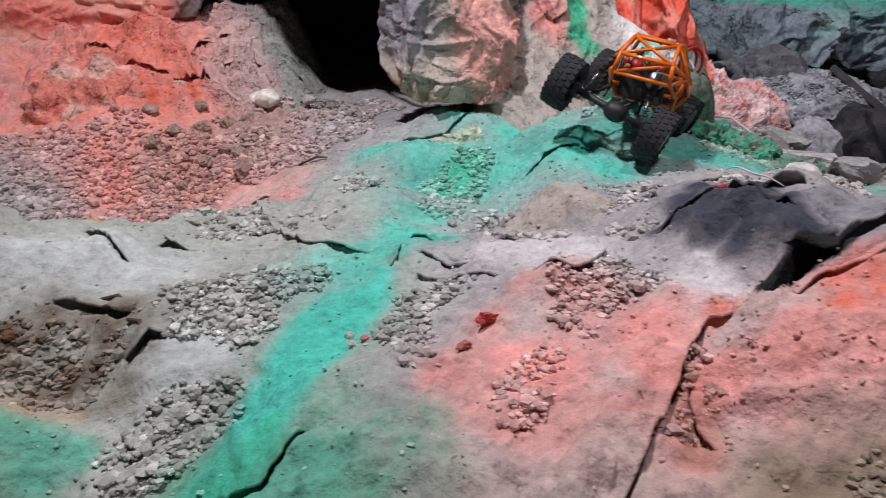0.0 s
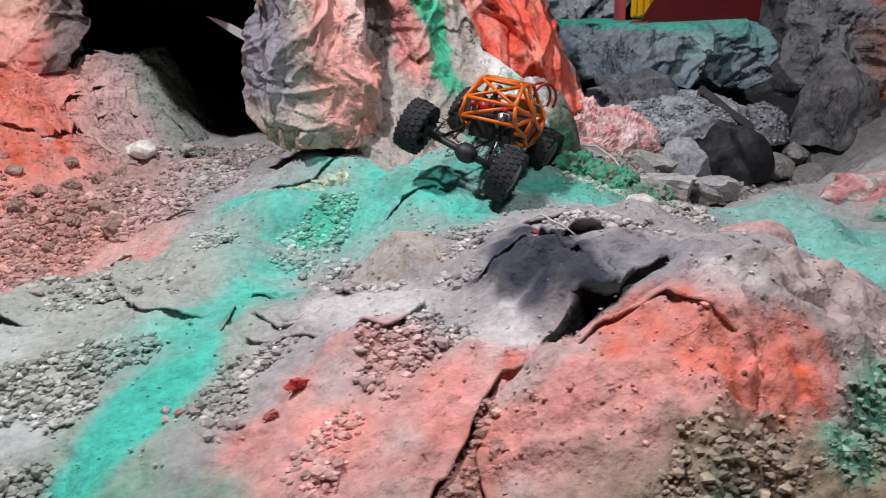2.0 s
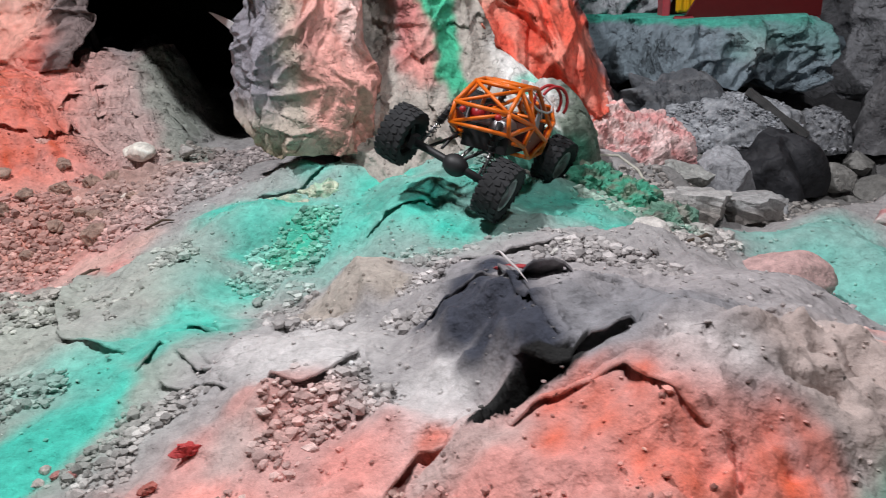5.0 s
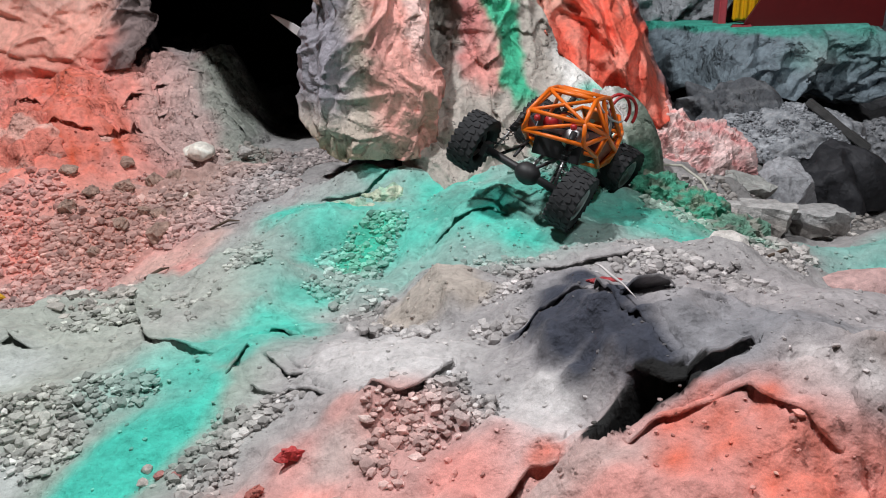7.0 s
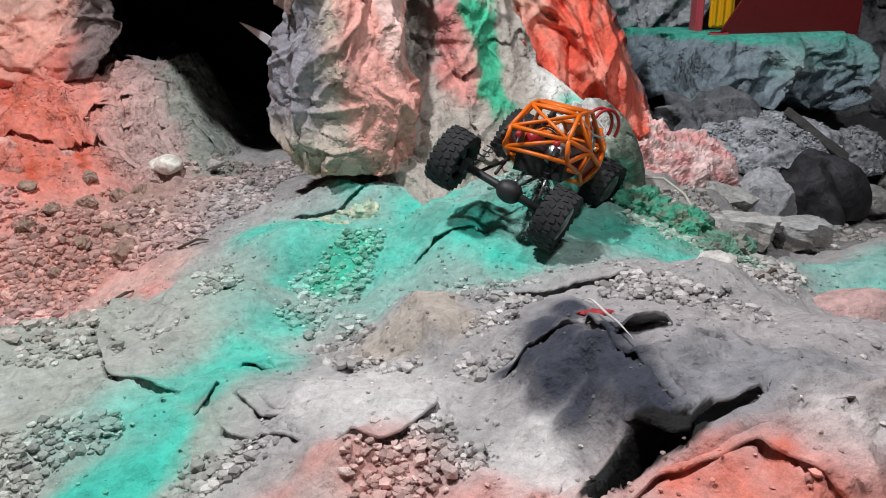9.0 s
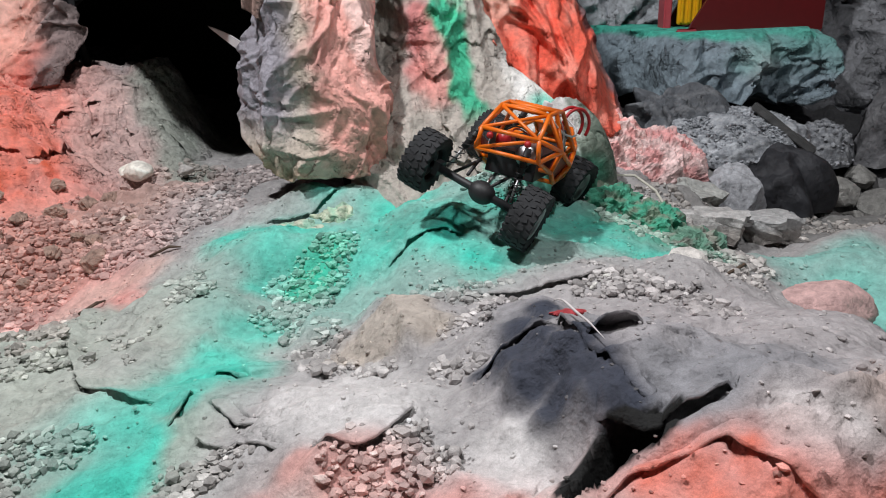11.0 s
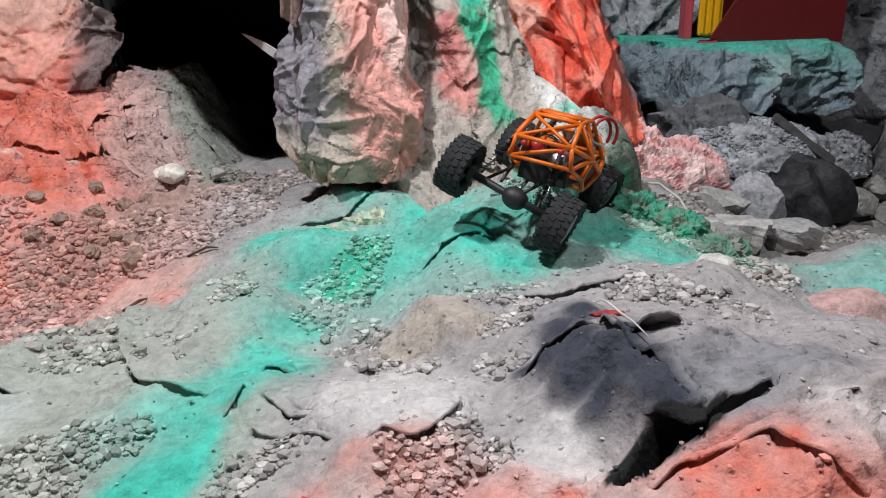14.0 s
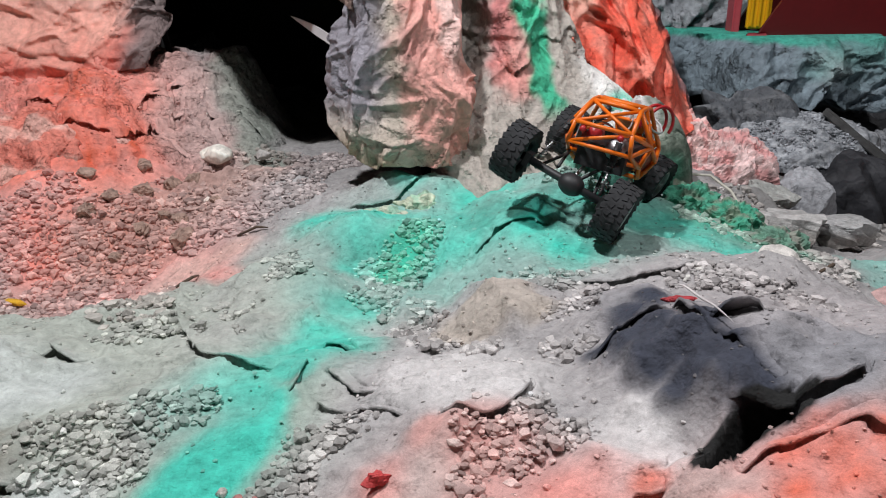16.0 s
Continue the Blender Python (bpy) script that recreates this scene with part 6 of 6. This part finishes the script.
for fx in (-1, 1):
    bm = tube(bmesh.new(), [(fx * BASE, -HALF + 0.012, 0), (fx * BASE, HALF - 0.012, 0)], 0.0065, 12)
    axle = part("axle", bm, M_BLACKPART, crawler)
    bm = bmesh.new()
    bmesh.ops.create_icosphere(bm, subdivisions=3, radius=1, matrix=Matrix.Translation((fx * BASE, 0.012 * fx, 0)) @ Matrix.Diagonal((0.019, 0.022, 0.018, 1)))
    part("gear_housing", bm, M_BLACKPART, axle)
    for s in (-1, 1):
        box_bm = bmesh.new()
        box(box_bm, Matrix.Translation((fx * BASE, s * (HALF - 0.024), 0)) @ Matrix.Diagonal((0.020, 0.010, 0.022, 1)))
        part("knuckle", box_bm, M_BLACKPART, axle, flat=True)
        part("link", tube(bmesh.new(), [(fx * BASE, s * 0.052, -0.006), (fx * 0.035, s * 0.030, 0.022)], 0.0028, 8), M_BLACKPART, crawler)
        part("link", tube(bmesh.new(), [(fx * BASE, s * 0.020, 0.014), (fx * 0.04, s * 0.036, 0.034)], 0.0028, 8), M_BLACKPART, crawler)
        top, foot = Vector((fx * 0.105, s * 0.040, 0.085)), Vector((fx * (BASE - 0.006), s * 0.058, 0.006))
        shock = part("shock", tube(bmesh.new(), [foot, foot.lerp(top, 0.5)], 0.0024, 8), M_STEEL, crawler, "steel damper rod")
        part("damper_body", tube(bmesh.new(), [foot.lerp(top, 0.45), top], 0.0055, 12), M_BLACKPART, shock)
        coil = []
        for k in range(60):
            q = foot.lerp(top, 0.08 + 0.84 * k / 59)
            a = k * 0.85
            coil.append(q + Vector((0.0075 * math.cos(a), 0.0075 * math.sin(a), 0)))
        part("spring", tube(bmesh.new(), coil, 0.0009, 5), M_BLACKPART, shock)
    part("drive_shaft", tube(bmesh.new(), [(fx * (BASE - 0.015), 0.008 * fx, 0.004), (fx * 0.03, 0, 0.028)], 0.0032, 8), M_STEEL, crawler)

# the body leans apart from the axles
BODY = pose(0.007, -0.034, -0.010, -14, 4, 1)
NODE = {  # x, z, half width
    "a": (-0.148, 0.103, 0.045), "b": (-0.090, 0.136, 0.039), "c": (-0.008, 0.138, 0.041), "d": (0.033, 0.074, 0.068), "e": (0.078, 0.078, 0.060),
    "f": (0.176, 0.072, 0.035), "g": (0.132, 0.100, 0.036), "h": (-0.083, 0.050, 0.060), "i": (-0.022, 0.024, 0.055), "j": (0.050, 0.026, 0.055),
    "k": (0.100, 0.060, 0.043), "v": (-0.008, 0.057, 0.073), "r": (-0.143, 0.070, 0.050), "w": (-0.088, 0.086, 0.070), "m": (-0.049, 0.139, 0.040),
}


def at(key, s):
    x, z, w = NODE[key]
    return BODY @ Vector((x, s * w, z))


frame_part = part("tube_frame", tube(bmesh.new(), [at("i", 1), at("i", -1)], 0.0036, 10), M_ORANGE, crawler, "orange welded tube frame")
for s in (1, -1):
    for run in ("abmcdegfkjih", "rab", "hra", "bwvd", "wr", "wh", "vi", "vj", "dj", "aw", "ek", "mw"):
        part("tube", tube(bmesh.new(), [at(q, s) for q in run], 0.0036, 10), M_ORANGE, frame_part)
for u, q in (("a", "a"), ("b", "b"), ("m", "m"), ("c", "c"), ("f", "f"), ("r", "r"), ("h", "h"), ("j", "j"), ("e", "e"), ("g", "g")):
    part("tube", tube(bmesh.new(), [at(u, 1), at(q, -1)], 0.0034, 10), M_ORANGE, frame_part)
for u, q in (("b", "m"), ("m", "b"), ("m", "c"), ("c", "m"), ("a", "b"), ("b", "a"), ("r", "a")):
    part("tube", tube(bmesh.new(), [at(u, 1), at(q, -1)], 0.0030, 10), M_ORANGE, frame_part)


def plate(name, corners, thick, mat, parent, label="", holes=()):
    """A flat panel through corners, given a thickness."""
    bm = bmesh.new()
    bm.faces.new([bm.verts.new(c) for c in corners])
    bmesh.ops.recalc_face_normals(bm, faces=bm.faces[:])
    bmesh.ops.solidify(bm, geom=bm.faces[:], thickness=thick)
    return part(name, bm, mat, parent, label, flat=True)


for s in (1, -1):
    inner = [BODY @ Vector((NODE[q][0], s * (NODE[q][2] - 0.004), NODE[q][1])) for q in "whijdv"]
    plate("side_panel", [inner[0], inner[1], inner[2], inner[5]], 0.0015, M_CARRED, crawler, "dark red side panel")
    plate("side_panel", [inner[5], inner[2], inner[3], inner[4]], 0.0015, M_CARRED, crawler, "dark red side panel")
    plate("door_plate", [BODY @ Vector((x, s * 0.060, z)) for x, z in ((-0.055, 0.055), (-0.012, 0.058), (-0.022, 0.098), (-0.040, 0.104))], 0.0015, M_PLATE, crawler, "grey door plate")
    plate("hood", [at("g", s), at("f", s), BODY @ Vector((0.178, 0, 0.074)), BODY @ Vector((0.132, 0, 0.104))], 0.0018, M_ORANGE, crawler, "orange hood panel")
    lens = bmesh.new()
    bmesh.ops.create_icosphere(lens, subdivisions=2, radius=0.0065, matrix=Matrix.Translation(BODY @ Vector((0.172, s * 0.020, 0.078))))
    part("headlight", lens, M_LAMP, crawler, "clear white headlight")
    lens = bmesh.new()
    bmesh.ops.create_icosphere(lens, subdivisions=2, radius=0.0055, matrix=Matrix.Translation(BODY @ Vector((-0.150, s * 0.030, 0.094))))
    part("tail_light", lens, M_HOOP, crawler, "small red tail light")

bm = bmesh.new()
box(bm, BODY @ Matrix.Translation((-0.030, 0.0, 0.052)) @ Matrix.Diagonal((0.150, 0.080, 0.040, 1)))
part("battery_tray", bm, M_BLACKPART, crawler, flat=True)
bm = bmesh.new()
box(bm, BODY @ Matrix.Translation((-0.010, 0.005, 0.078)) @ Matrix.Diagonal((0.040, 0.030, 0.022, 1)))
part("electronics_box", bm, M_BLACKPART, crawler, flat=True)
part("motor", tube(bmesh.new(), [BODY @ Vector((-0.110, -0.020, 0.070)), BODY @ Vector((-0.060, -0.020, 0.070))], 0.016, 20), M_STEEL, crawler, "steel can motor")
part("heat_sink", tube(bmesh.new(), [BODY @ Vector((-0.118, 0.018, 0.088)), BODY @ Vector((-0.085, 0.018, 0.088))], 0.011, 16), M_HOOP, crawler, "red finned heat sink")
for y in (-0.040, -0.052):
    ring = [BODY @ Vector((0.078 + 0.019 * math.cos(q), y - 0.019 * math.cos(q), 0.112 + 0.030 * math.sin(q))) for q in np.linspace(-0.5, math.pi + 0.5, 26)]
    part("hoop", tube(bmesh.new(), ring, 0.0030, 8), M_HOOP, crawler, "dark red bent hoop")
hose = [BODY @ Vector(q) for q in ((-0.090, -0.034, 0.140), (-0.070, -0.050, 0.120), (-0.045, -0.060, 0.108), (-0.010, -0.066, 0.103), (0.020, -0.066, 0.104), (0.045, -0.058, 0.112), (0.055, -0.040, 0.122), (0.045, -0.020, 0.130), (0.025, -0.008, 0.126), (0.012, -0.010, 0.112))]
part("cable", tube(bmesh.new(), hose, 0.0018, 8), M_HOSE, crawler, "grey looping cable")
bm = bmesh.new()
box(bm, BODY @ Matrix.Translation((0.006, -0.012, 0.142)) @ Matrix.Rotation(0.5, 4, "Z") @ Matrix.Diagonal((0.016, 0.010, 0.009, 1)))
part("receiver", bm, M_WHITE, crawler, "small white receiver box", flat=True)
M_WIRERED = material("red_wire", (0.50, 0.03, 0.02), spots=0.1, size=0.01, rough_at=0.5)
for mat, label, pts in (
        (M_WIRERED, "thin red wire", ((-0.100, 0.010, 0.090), (-0.070, 0.022, 0.108), (-0.035, 0.016, 0.100), (-0.012, 0.006, 0.090))),
        (M_HOSE, "thin grey wire", ((-0.095, -0.016, 0.086), (-0.060, -0.030, 0.110), (-0.020, -0.022, 0.112), (0.004, -0.010, 0.130))),
        (M_BLACKPART, "thin black wire", ((-0.090, 0.030, 0.076), (-0.050, 0.040, 0.100), (0.000, 0.034, 0.104), (0.040, 0.020, 0.088))),
        (M_HOSE, "thin grey wire", ((0.006, -0.014, 0.138), (0.030, -0.030, 0.128), (0.052, -0.044, 0.104), (0.060, -0.040, 0.080)))):
    soft_pts = [Vector(q) for q in pts]
    curve = [((1 - u) ** 3) * soft_pts[0] + 3 * u * (1 - u) ** 2 * soft_pts[1] + 3 * u * u * (1 - u) * soft_pts[2] + u ** 3 * soft_pts[3] for u in (k / 15 for k in range(16))]
    part("wire", tube(bmesh.new(), [BODY @ q for q in curve], 0.0013, 6), mat, crawler, label)
bm = bmesh.new()
box(bm, BODY @ Matrix.Translation((0.062, 0.0, 0.060)) @ Matrix.Diagonal((0.070, 0.074, 0.030, 1)))
part("front_tray", bm, M_BLACKPART, crawler, flat=True)
